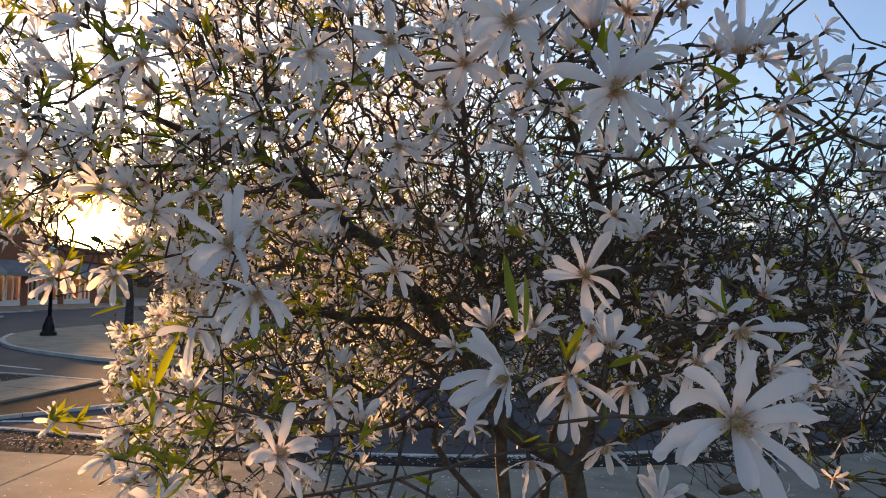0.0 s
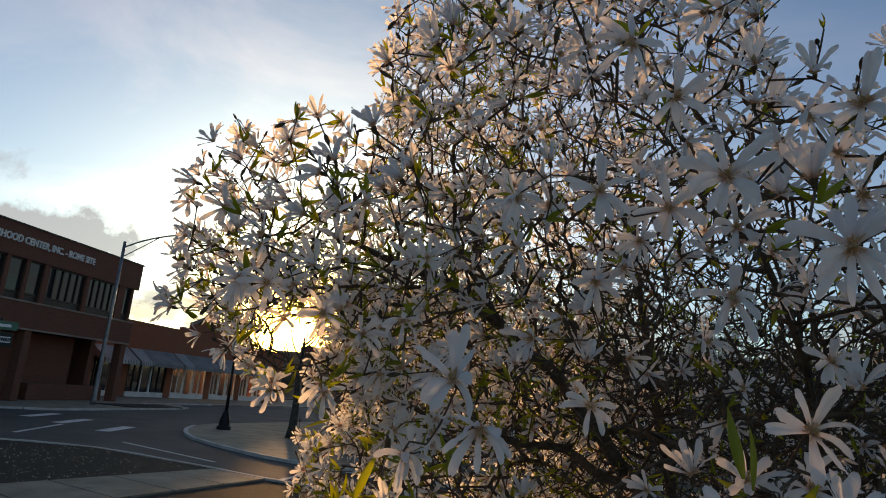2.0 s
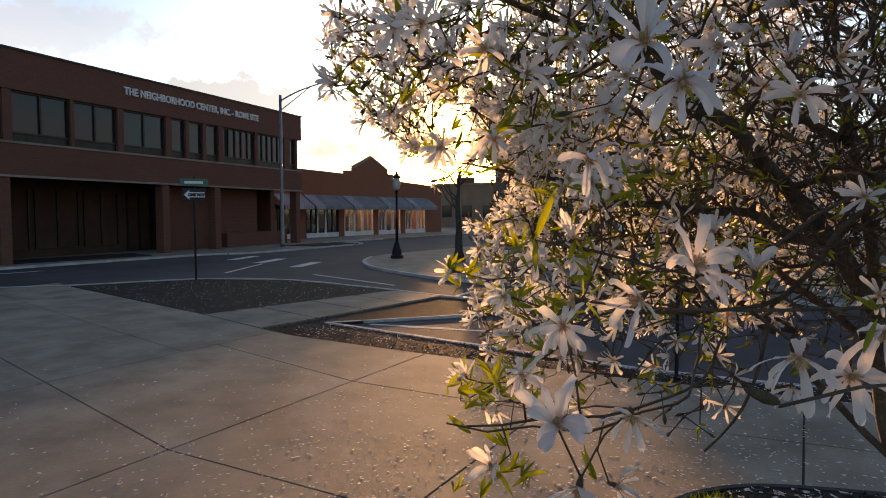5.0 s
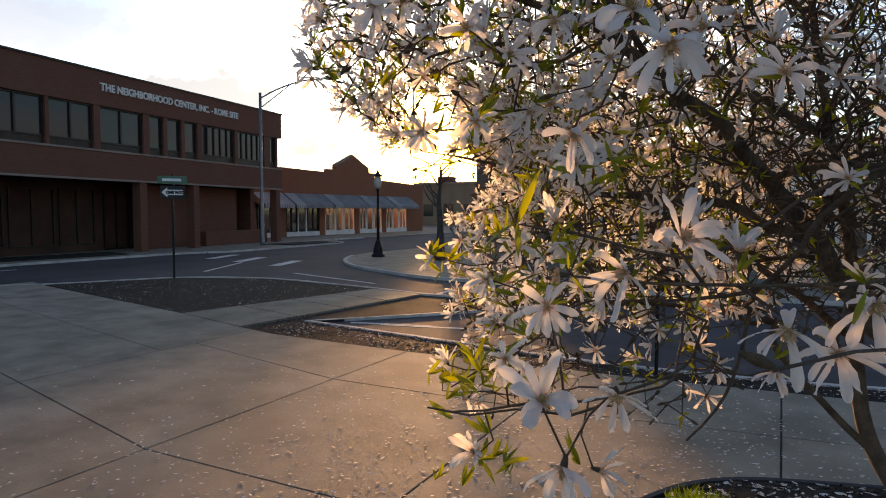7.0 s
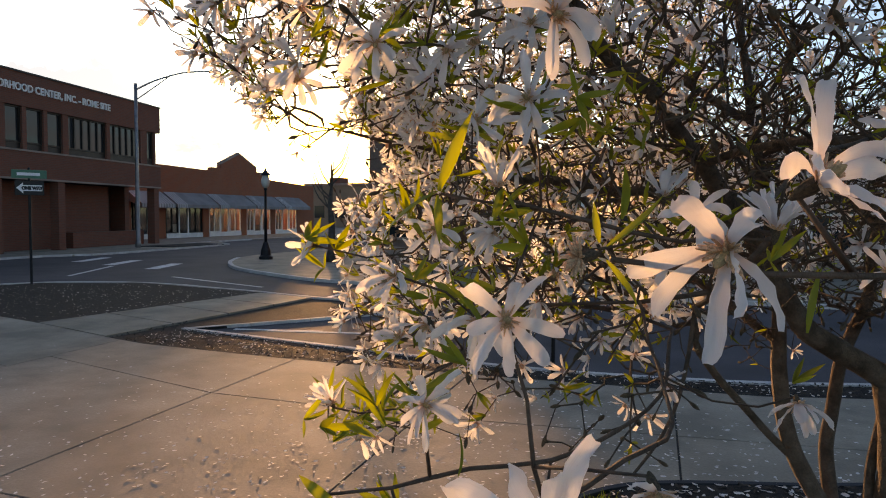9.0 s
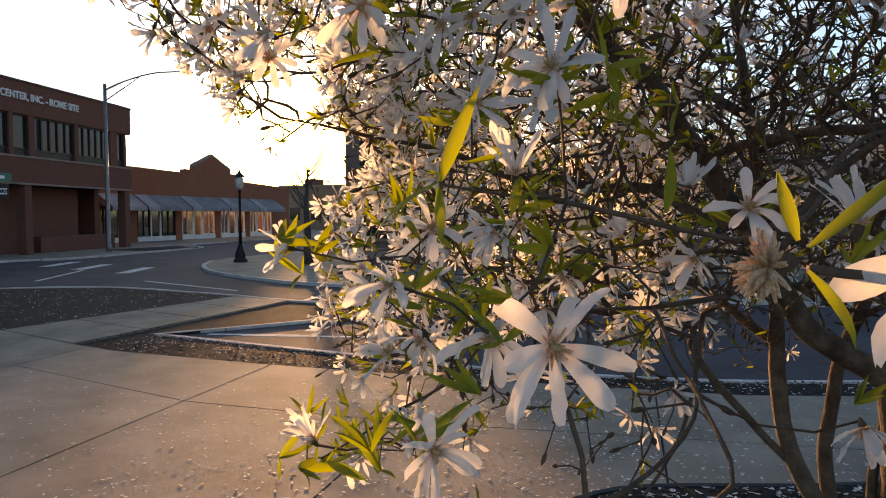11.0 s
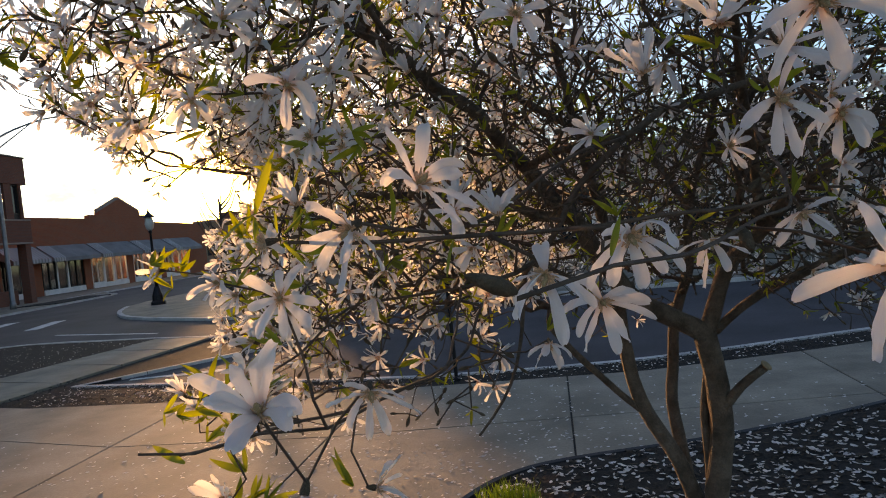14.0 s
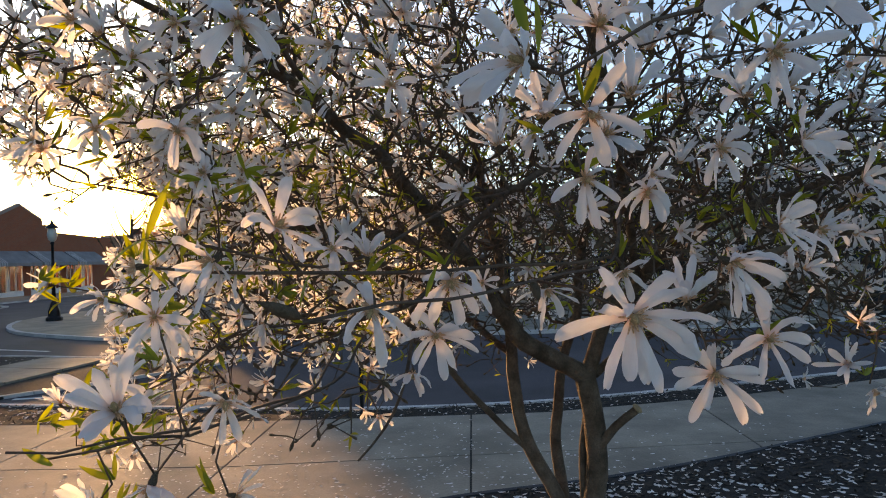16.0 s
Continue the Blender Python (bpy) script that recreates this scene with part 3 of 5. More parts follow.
# unseen walls, added to cut the lit interior off between bays
for y in (34.1, 38.25, 42.5, 46.25):
    part("added_partition", box(SX - 4.98, SX - 0.45, y - 0.05, y + 0.05, 0.01, 2.94), M_DARKWALL, shops)
srnd = random.Random(8)
for a, b in BAYS:
    for _ in range(7):
        y, h, w_ = srnd.uniform(a + 0.6, b - 0.6), srnd.uniform(0.7, 2.1), srnd.uniform(0.15, 0.5)
        x = SX - srnd.uniform(0.8, 2.6)
        unit = part("display_stand", box(x - 0.25, x, y - w_, y + w_, 0, h, 0.02), srnd.choice((M_DARKWALL, M_BAND, M_BRONZE, M_WHITE)), shops)
        part("shelf", box(x - 0.3, x + 0.06, y - w_ - 0.04, y + w_ + 0.04, h, h + 0.04), M_BRONZE, unit)
part("shop_ceiling", box(SX - 4.99, SX - 0.45, 29.6, 51.9, 2.95, 3.04), M_CREAM, shops)

# ---- distant wall, and the dark brick building across the street ----
far = thing("distant_building", "low tan building at the end of the street", "building")
part("wall", box(-47, -29.5, 72, 80, -0.1, 5.25), M_BEIGE, far)
part("roof", box(-47.2, -29.3, 71.8, 80.2, 5.25, 5.5), M_BAND, far)
part("chimney", box(-44.2, -42.6, 73, 75, 5.5, 6.3), M_BRICK, far)
for x in (-45, -42, -39, -36, -33):
    p = part("window", box(-0.7, 0.7, -0.06, 0.0, 0, 1.5), M_GLASS, far)
    p.matrix_basis = pose(x, 71.98, 1.2)

def brick_house(name, label, x0, x1, y, top, floors, pitch):
    ob = thing(name, label, "building")
    part("wall", box(x0, x1, y, y + 9, -0.1, top), M_BRICK3, ob)
    part("cornice", box(x0 - 0.1, x1 + 0.1, y - 0.12, y + 9.1, top, top + 0.2), M_BAND, ob)
    part("plinth", box(x0 - 0.04, x1 + 0.04, y - 0.06, y - 0.002, -0.1, 0.55), M_BAND, ob)
    x = x0 + 0.7
    while x < x1 - 1.4:
        for z0, z1 in floors:
            win = part("window", box(x, x + 1.1, y - 0.03, y - 0.005, z0, z1), M_GLASS, ob)
            bm = box(x - 0.09, x + 0.03, y - 0.07, y - 0.002, z0, z1)
            add_box(bm, x + 1.07, x + 1.19, y - 0.07, y - 0.002, z0, z1)
            add_box(bm, x + 0.03, x + 1.07, y - 0.068, y - 0.032, z1 - 0.1, z1)
            add_box(bm, x + 0.03, x + 1.07, y - 0.066, y - 0.032, (z0 + z1) / 2 - 0.03, (z0 + z1) / 2 + 0.03)
            part("window_frame", bm, M_WHITE if z0 < 2 else M_BRONZE, win)
            part("sill", box(x - 0.15, x + 1.25, y - 0.12, y - 0.002, z0 - 0.1, z0 - 0.002), M_BAND, win)
        x += pitch
    return ob


brick_house("dark_brick_building", "two-storey dark brick building across the street", -11.6, -7.7, 22.0, 5.5, ((0.9, 2.7), (3.5, 4.9)), 1.8)
brick_house("low_brick_building", "long low dark brick building with tall white-framed windows", -7.58, 26.0, 22.3, 3.7, ((0.8, 2.8),), 1.95)

# ---- street furniture ----
lp = thing("street_lamp", "black cast-iron post-top street lamp on a flared base", "street lamp", (-15.4, 20.9, 0))
part("base", lathe([(0.26, 0), (0.26, 0.1), (0.2, 0.16), (0.19, 0.34), (0.13, 0.5), (0.1, 0.62), (0.075, 0.66)], 12), M_IRON, lp)
part("post", lathe([(0.062, 0.66), (0.055, 1.5), (0.075, 1.52), (0.05, 1.58), (0.042, 2.58), (0.07, 2.62), (0.05, 2.68)], 12), M_IRON, lp, smooth=True)
part("globe", lathe([(0.06, 2.68), (0.13, 2.76), (0.16, 2.92), (0.13, 3.09), (0.1, 3.15)], 12), M_LAMPGLASS, lp, "frosted lantern globe", True)
part("cap", lathe([(0.21, 3.15), (0.16, 3.21), (0.06, 3.30), (0.02, 3.40), (0.005, 3.46)], 12), M_IRON, lp)

sl = thing("street_light", "tall grey steel street light with a long bracket arm", "street light", (-26.0, 25.0, 0))
part("pole", lathe([(0.14, 0), (0.14, 0.25), (0.11, 0.3), (0.09, 4.0), (0.075, 8.0)], 12), M_STEEL, sl, smooth=True)
arm = smooth_line([(0, 0, 7.7), (0.6, 0.6, 8.2), (1.5, 1.5, 8.7), (2.4, 2.4, 8.9)], 0.3)
part("arm", tube(arm, [0.04] * len(arm), 8), M_STEEL, sl)
part("brace", tube([Vector((0, 0, 7.2)), Vector((0.6, 0.6, 7.9)), Vector((1.1, 1.1, 8.5))], [0.025] * 3, 6), M_STEEL, sl)
p = part("lamp_head", box(-0.12, 0.12, -0.3, 0.3, -0.07, 0.05, 0.04), M_STEEL, sl)
p.matrix_basis = pose(2.6, 2.6, 8.9, 0, 0, -45)

sg = thing("street_sign", "dark sign post with green name plate and one-way sign", "street sign", (-15.1, 11.35, 0))
part("post", lathe([(0.03, 0), (0.03, 2.75), (0.02, 2.78)], 8), M_IRON, sg)
bm = box(0.035, 0.05, -0.36, 0.36, 2.52, 2.72, 0.004)
plate = part("name_plate", bm, M_GREEN, sg, "green street name plate with a white line of writing")
part("writing_bar", box(0.0505, 0.053, -0.25, 0.22, 2.585, 2.655), M_SIGNWHITE, plate)
bm = box(0.035, 0.05, -0.30, 0.30, 2.12, 2.46, 0.004)
ow = part("one_way_plate", bm, M_SIGNBLACK, sg, "black one-way plate with a white arrow")
bm = bmesh.new()
for pts in ([(-0.27, 2.29), (-0.13, 2.42), (-0.13, 2.36), (0.26, 2.36), (0.26, 2.22), (-0.13, 2.22), (-0.13, 2.16)],):
    bm.faces.new([bm.verts.new((0.0525, y, z)) for y, z in pts])
r = bmesh.ops.extrude_face_region(bm, geom=bm.faces[:])
for v in [g for g in r["geom"] if isinstance(g, bmesh.types.BMVert)]:
    v.co.x += 0.002
part("arrow", bm, M_SIGNWHITE, ow)
letters("ONE WAY", 0.10, pose(0.0555, -0.16, 2.255, 90, 0, 90) @ Matrix.Diagonal((0.9, 1, 0.02, 1)), M_SIGNBLACK, ow)
sg.matrix_basis = pose(-15.1, 11.35, 0, 0, 0, -30)

po = thing("thin_post", "thin dark metal post standing in the mulch strip", "post", (-1.64, 7.38, -0.03))
part("rod", lathe([(0.022, 0), (0.022, 1.35), (0.012, 1.37)], 8), M_IRON, po)
part("foot", lathe([(0.06, 0), (0.06, 0.03), (0.03, 0.05)], 10), M_IRON, po)
bn = thing("litter_bin", "dark round litter bin on the far pavement", "litter bin", (8.9, 16.9, 0))
part("body", lathe([(0.24, 0), (0.27, 0.1), (0.29, 0.8), (0.3, 0.84)], 14), M_BIN, bn)
part("lid", lathe([(0.31, 0.84), (0.3, 0.92), (0.18, 1.04), (0.05, 1.08)], 14), M_BIN, bn)


def bare_tree(at, height, seed):
    rnd = random.Random(seed)
    ob = thing("bare_tree", "bare street tree with a dark straight trunk", "tree", at)
    trunk = [Vector((0.03 * math.sin(k), 0.03 * math.cos(2 * k), height * k / 8)) for k in range(9)]
    part("trunk", tube(trunk, [0.17 * (1 - 0.105 * k) + (0.07 if k == 0 else 0) for k in range(9)], 10), M_BAREBARK, ob, smooth=True)
    for k in range(9):
        z = height * rnd.uniform(0.5, 0.98)
        az, ln = rnd.uniform(0, 6.28), rnd.uniform(0.7, 1.3)
        p0 = Vector((0, 0, z))
        p1 = p0 + Vector((math.cos(az) * ln * 0.5, math.sin(az) * ln * 0.5, ln * 0.5))
        p2 = p0 + Vector((math.cos(az) * ln * 0.8, math.sin(az) * ln * 0.8, ln * 1.2))
        ln_ = smooth_line([p0, p1, p2], 0.25)
        part("limb", tube(ln_, [0.03 * (1 - j / len(ln_)) + 0.005 for j in range(len(ln_))], 6), M_BAREBARK, ob)
        bm = bmesh.new()
        for q in ln_[2:]:
            for _ in range(2):
                e = Vector((rnd.uniform(-1, 1), rnd.uniform(-1, 1), rnd.uniform(0.1, 1))) * rnd.uniform(0.25, 0.7)
                tube([q, q + e * 0.5 + Vector((0, 0, 0.03)), q + e], [0.005, 0.004, 0.002], 3, bm)
        part("twigs", bm, M_BAREBARK, ob)
    return ob


bare_tree((-12.5, 20.8, 0), 3.5, 3)

# ---- tree bed, litter ----
BED = [(-1.05, 3.2), (-1.0, 3.82), (-0.55, 4.55), (0.65, 5.03), (1.53, 5.45), (2.4, 5.95), (3.5, 6.6), (6.5, 8.3), (7.0, 0.6), (3.0, 0.4), (1.2, 0.7), (0.1, 1.5), (-0.7, 2.3)]
bed = thing("tree_bed", "bed of dark mulch under the magnolia, strewn with fallen white petals", "planting bed", kind="structure")
part("mulch", prism(BED, -0.01, 0.03), M_MULCH, bed)
part("bed_edging", tube([Vector((x, y, 0.015)) for x, y in [(p.x, p.y) for p in smooth_line([(x, y, 0) for x, y in BED[:8]], 0.15)]], [0.03] * len(smooth_line([(x, y, 0) for x, y in BED[:8]], 0.15)), 6), M_IRON, bed, "low dark edging strip")


def inside(x, y, poly):
    hit = False
    for (xa, ya), (xb, yb) in zip(poly, poly[1:] + poly[:1]):
        if (ya > y) != (yb > y) and x < (xb - xa) * (y - ya) / (yb - ya) + xa:
            hit = not hit
    return hit


def raw_mesh(name, verts, faces, mat, parent=None, label="", uvs=None, smooth=True):
    me = bpy.data.meshes.new(name)
    me.from_pydata(verts, [], faces)
    if uvs is not None:
        layer = me.uv_layers.new(name="UVMap")
        flat = np.array([uvs[v] for f in faces for v in f], dtype=np.float32).ravel()
        layer.data.foreach_set("uv", flat)
    me.materials.append(mat)
    me.polygons.foreach_set("use_smooth", [smooth] * len(me.polygons))
    me.update()
    ob = new(name, me)
    if parent is not None:
        ob.parent = parent
    if label:
        ob["label"] = label
    return ob


def litter(name, label, spots, mat, size, seed, lift):
    """Many small curled flakes lying on the ground, in one mesh."""
    rnd = random.Random(seed)
    V, F, U = [], [], []
    for x, y, z in spots:
        a, s = rnd.uniform(0, 6.28), size * rnd.uniform(0.6, 1.3)
        wd, tip = s * rnd.uniform(0.16, 0.3), rnd.uniform(-0.3, 0.5)
        ca, sa = math.cos(a), math.sin(a)
        n0 = len(V)
        for u, hw, h in ((-0.5, 0.4, lift * rnd.uniform(0, 1)), (-0.1, 1.0, lift * 0.3), (0.3, 0.9, lift * 0.4), (0.5, 0.3, lift * rnd.uniform(0.2, 1.6))):
            for side in (-1, 1):
                px_, py_ = u * s, side * hw * wd
                V.append((x + ca * px_ - sa * py_, y + sa * px_ + ca * py_, z + 0.002 + h + side * tip * wd * 0.5 + abs(tip) * wd * 0.5))
                U.append((0.5 + side * 0.5, u + 0.5))
        for k in range(3):
            j = n0 + 2 * k
            F.append((j, j + 2, j + 3, j + 1))
    return tagged(raw_mesh(name, V, F, mat, None, "", U), label, "ground litter", kind="stuff")


rnd = random.Random(5)
spots = []
while len(spots) < 5200:
    x, y = rnd.uniform(-1.1, 5.5), rnd.uniform(0.6, 7.6)
    if inside(x, y, BED) and rnd.random() < math.exp(-((x - 0.4) ** 2 + (y - 3.4) ** 2) / 14):
        spots.append((x, y, 0.03))
litter("fallen_petals", "fallen white magnolia petals lying on the dark mulch", spots, M_FALLEN, 0.045, 1, 0.006)
spots = []
while len(spots) < 3000:
    x, y = rnd.gauss(-1.0, 2.6), rnd.gauss(3.6, 2.0)
    if -12 < x < 8 and 0.2 < y < bound(x, EDGE) - 0.03 and not inside(x, y, BED) and rnd.random() < 1.0 / (1 + 0.06 * ((x + 0.4) ** 2 + (y - 3.5) ** 2)):
        spots.append((x, y, 0.0))
litter("scattered_petals", "fallen petals scattered over the concrete slabs", spots, M_FALLEN, 0.03, 2, 0.003)
spots = []
while len(spots) < 1500:
    x, y = rnd.uniform(-16, 4), rnd.uniform(6.9, 12.4)
    if (inside(x, y, [(-9.8, 7.5), (-9.05, 12.2), (-12.84, 12.6), (-15.1, 11.6), (-16.5, 8.75)]) and rnd.random() < 0.25) or (bound(x, EDGE) + 0.04 < y < bound(x, [(-7.4, 8.0), (-2.15, 7.5), (0.2, 7.75), (2.4, 8.5), (5.1, 9.6)]) and x > -7.4):
        spots.append((x, y, 0.0))
litter("pale_debris", "petals and pale chips scattered on the mulch", spots, M_FALLEN, 0.035, 3, 0.008)
spots = []
while len(spots) < 9000:
    x, y = rnd.uniform(-10, 5), rnd.uniform(0.6, 9.5)
    if inside(x, y, BED) or (x > -7.8 and bound(x, EDGE) + 0.03 < y < bound(x, [(-7.8, 8.6), (-7.4, 8.0), (-2.15, 7.5), (0.2, 7.75), (2.4, 8.5), (5.1, 9.6)])):
        spots.append((x, y, 0.028 if inside(x, y, BED) else -0.01))
litter("mulch_chips", "loose shredded bark mulch", spots, M_CHIP, 0.05, 4, 0.014)

V, F, U = [], [], []
for _ in range(420):
    a, r = rnd.uniform(0, 6.28), 0.2 * math.sqrt(rnd.random())
    x, y, h, b = -0.62 + r * math.cos(a), 3.95 + r * 0.7 * math.sin(a), rnd.uniform(0.06, 0.15), rnd.uniform(0, 6.28)
    n0, lx, ly = len(V), 0.05 * rnd.uniform(-1, 1), 0.05 * rnd.uniform(-1, 1)
    for t_, w_ in ((0, 0.004), (0.6, 0.003), (1, 0.0005)):
        for s in (-1, 1):
            V.append((x + lx * t_ * t_ + s * w_ * math.cos(b), y + ly * t_ * t_ + s * w_ * math.sin(b), 0.02 + h * t_))
            U.append((0.5 + s * 0.5, t_))
    F += [(n0, n0 + 2, n0 + 3, n0 + 1), (n0 + 2, n0 + 4, n0 + 5, n0 + 3)]
tagged(raw_mesh("grass_tuft", V, F, M_GRASS, None, "", U), "small tuft of green grass at the bed's edge", "grass", kind="stuff")

# ---- the magnolia ----
magnolia = thing("magnolia_tree", "white-flowering star magnolia with many stems and bare twigs, in full bloom", "tree", (0, 0, 0))
rt = random.Random(21)
CAP = 220000
NP = np.zeros((CAP, 3))
NPAR = np.full(CAP, -1, dtype=int)
NLEN = np.zeros(CAP)
NMIN = np.zeros(CAP)
NN = 0


def node(p, par, rmin=0.0):
    global NN
    NP[NN], NPAR[NN], NMIN[NN] = p, par, rmin * 0.74
    NLEN[NN] = NLEN[par] + np.linalg.norm(NP[NN] - NP[par]) if par >= 0 else 0
    NN += 1
    return NN - 1


def limb(points, r0, r1, from_root=False, step=0.05, wobble=0.012):
    """A limb through the points, joined to the nearest wood at its first point."""
    line = smooth_line(points, step)
    if from_root:
        par = -1
    else:
        par = int(np.argmin(np.linalg.norm(NP[:NN] - np.array(line[0]), axis=1)))
        gap = float(np.linalg.norm(NP[par] - np.array(line[0])))
        if gap > 0.08:
            par = path_to(par, line[0], r0)
    for k, q in enumerate(line):
        f = k / (len(line) - 1)
        wob = Vector((noise.noise(q * 5), noise.noise(q * 5 + Vector((9, 0, 0))), noise.noise(q * 5 + Vector((0, 9, 0))))) * wobble
        par = node(q + wob, par, r0 + (r1 - r0) * f)
    return par


def path_to(i, target, rmin=0.0, step=0.055):
    """A gently bent twig from node i to the target."""
    a, b = Vector(NP[i]), Vector(target)
    ln = (b - a).length
    n = max(1, round(ln / step))
    bend = Vector((rt.uniform(-1, 1), rt.uniform(-1, 1), rt.uniform(-0.9, 0.5))) * ln * 0.16
    for k in range(1, n + 1):
        t = k / n
        j = Vector((rt.gauss(0, 1), rt.gauss(0, 1), rt.gauss(0, 1))) * 0.006 * (1 if k < n else 0)
        i = node(a.lerp(b, t) + bend * 4 * t * (1 - t) + j, i, rmin)
    return i


def reach(target):
    """Grow a twig to the target from the wood that is nearest, favouring wood near the root."""
    q = np.array(target)
    dv = np.linalg.norm(NP[:NN] - q, axis=1)
    return path_to(int(np.argmin(dv + 0.16 * NLEN[:NN])), target)


limb([(0.40, 2.90, -0.06), (0.40, 2.88, 0.18), (0.37, 2.85, 0.42)], 0.14, 0.085, True)
limb([(0.37, 2.85, 0.42), (0.40, 2.79, 0.72), (0.42, 2.75, 0.91), (0.39, 2.70, 1.12), (0.37, 2.67, 1.23)], 0.062, 0.055)
limb([(0.37, 2.67, 1.23), (0.21, 2.60, 1.33), (0.07, 2.52, 1.47), (-0.06, 2.40, 1.70), (-0.18, 2.25, 1.88), (-0.29, 2.10, 2.02), (-0.40, 1.94, 2.13), (-0.52, 1.72, 2.24)], 0.05, 0.02, wobble=0.03)
limb([(-0.52, 1.72, 2.24), (-0.62, 1.48, 2.29), (-0.74, 1.30, 2.30)], 0.02, 0.006, wobble=0.04)
limb([(-0.44, 1.86, 2.17), (-0.50, 1.62, 2.38), (-0.46, 1.42, 2.56)], 0.014, 0.004, wobble=0.04)
limb([(0.35, 2.86, 0.44), (0.25, 2.85, 0.70), (0.14, 2.84, 0.95), (0.10, 2.84, 1.18), (0.09, 2.83, 1.40), (0.03, 2.82, 1.79), (-0.02, 2.80, 2.06), (-0.07, 2.74, 2.40), (-0.12, 2.60, 2.85), (-0.2, 2.4, 3.3)], 0.045, 0.005)
limb([(0.33, 2.92, 0.40), (0.27, 2.97, 0.80), (0.28, 3.00, 1.04), (0.31, 2.99, 1.24), (0.38, 3.00, 1.45), (0.40, 3.01, 1.70), (0.50, 2.98, 1.97), (0.54, 2.92, 2.30), (0.46, 2.8, 2.7), (0.30, 2.7, 3.0)], 0.04, 0.005)
limb([(0.38, 2.67, 1.24), (0.45, 2.59, 1.47), (0.55, 2.48, 1.60), (0.63, 2.35, 1.72), (0.74, 2.21, 1.81), (0.90, 2.04, 1.86), (1.15, 1.8, 1.95)], 0.042, 0.006)
limb([(0.41, 2.67, 1.24), (0.48, 2.62, 1.32), (0.64, 2.54, 1.43), (0.75, 2.52, 1.48), (0.95, 2.45, 1.58), (1.4, 2.3, 1.8)], 0.02, 0.005)
limb([(0.42, 2.72, 0.94), (0.48, 2.66, 1.04), (0.55, 2.62, 1.11)], 0.026, 0.022, wobble=0.0)
limb([(0.17, 2.86, 0.87), (0.04, 2.80, 1.01), (-0.06, 2.77, 1.12), (-0.17, 2.70, 1.27)], 0.018, 0.013)
limb([(0.37, 2.83, 0.50), (0.36, 2.80, 0.80), (0.38, 2.80, 1.05), (0.44, 2.82, 1.35), (0.62, 2.95, 1.8), (0.9, 3.1, 2.3)], 0.026, 0.010)
limb([(-0.18, 2.25, 1.88), (0.0, 1.95, 1.9), (0.10, 1.71, 1.88), (0.20, 1.79, 1.94)], 0.016, 0.012)
limb([(0.20, 1.79, 1.94), (0.35, 1.86, 1.97), (0.49, 1.92, 1.99), (0.8, 1.95, 2.05)], 0.014, 0.009)
limb([(0.10, 1.71, 1.88), (-0.02, 1.68, 1.77), (-0.05, 1.63, 1.70), (-0.10, 1.63, 1.64), (-0.16, 1.57, 1.60), (-0.27, 1.51, 1.58)], 0.011, 0.006)
limb([(-0.06, 2.40, 1.70), (-0.35, 2.38, 1.80), (-0.62, 2.22, 1.84), (-0.95, 2.14, 1.93), (-1.2, 1.98, 1.97)], 0.026, 0.0022, wobble=0.04)
limb([(-0.02, 2.80, 2.06), (-0.5, 2.7, 2.4), (-0.9, 2.6, 2.7), (-1.1, 2.5, 2.85)], 0.022, 0.0022, wobble=0.04)
limb([(0.5, 2.98, 1.97), (0.9, 2.7, 2.3), (1.3, 2.4, 2.55)], 0.02, 0.0022, wobble=0.04)
limb([(0.45, 2.8, 2.9), (0.3, 2.2, 2.9), (0.2, 1.6, 2.85), (0.1, 1.15, 2.7)], 0.016, 0.0022, wobble=0.04)
limb([(0.4, 3.01, 1.7), (0.3, 3.6, 2.0), (0.2, 4.2, 2.2)], 0.022, 0.003)
limb([(0.1, 2.84, 1.3), (-0.4, 3.3, 1.6), (-0.9, 3.7, 1.8)], 0.018, 0.005)
limb([(0.55, 2.48, 1.6), (0.42, 2.0, 2.0), (0.32, 1.6, 2.18), (0.24, 1.47, 2.30), (0.18, 1.35, 2.37), (0.09, 1.23, 2.41), (0.02, 1.10, 2.46)], 0.016, 0.0024)
limb([(0.32, 1.6, 2.18), (0.42, 1.47, 2.20), (0.54, 1.43, 2.21), (0.75, 1.35, 2.25)], 0.007, 0.004)
# near sprays
limb([(0.10, 1.71, 1.88), (-0.05, 1.35, 1.80), (-0.12, 1.12, 1.73), (-0.19, 1.04, 1.71), (-0.24, 1.00, 1.72), (-0.28, 0.99, 1.73), (-0.33, 0.99, 1.74), (-0.40, 1.00, 1.75), (-0.45, 1.00, 1.76)], 0.0042, 0.002)
limb([(0.35, 1.86, 1.97), (0.32, 1.4, 1.8), (0.25, 1.06, 1.71), (0.14, 0.76, 1.69), (0.06, 0.535, 1.684), (0.02, 0.49, 1.686), (-0.028, 0.436, 1.684)], 0.0042, 0.002)
limb([(0.25, 1.06, 1.71), (0.05, 0.86, 1.70), (-0.10, 0.68, 1.705), (-0.212, 0.600, 1.715)], 0.003, 0.002)
limb([(-0.27, 1.51, 1.58), (-0.24, 1.3, 1.55), (-0.20, 0.99, 1.53), (-0.23, 0.86, 1.53), (-0.27, 0.78, 1.52), (-0.33, 0.74, 1.53), (-0.38, 0.71, 1.52), (-0.44, 0.71, 1.52)], 0.0042, 0.002)
limb([(-0.21, 1.41, 1.55), (-0.22, 1.19, 1.50), (-0.26, 1.03, 1.50), (-0.31, 0.94, 1.49), (-0.37, 0.89, 1.49), (-0.43, 0.84, 1.48), (-0.48, 0.81, 1.48)], 0.0042, 0.002)
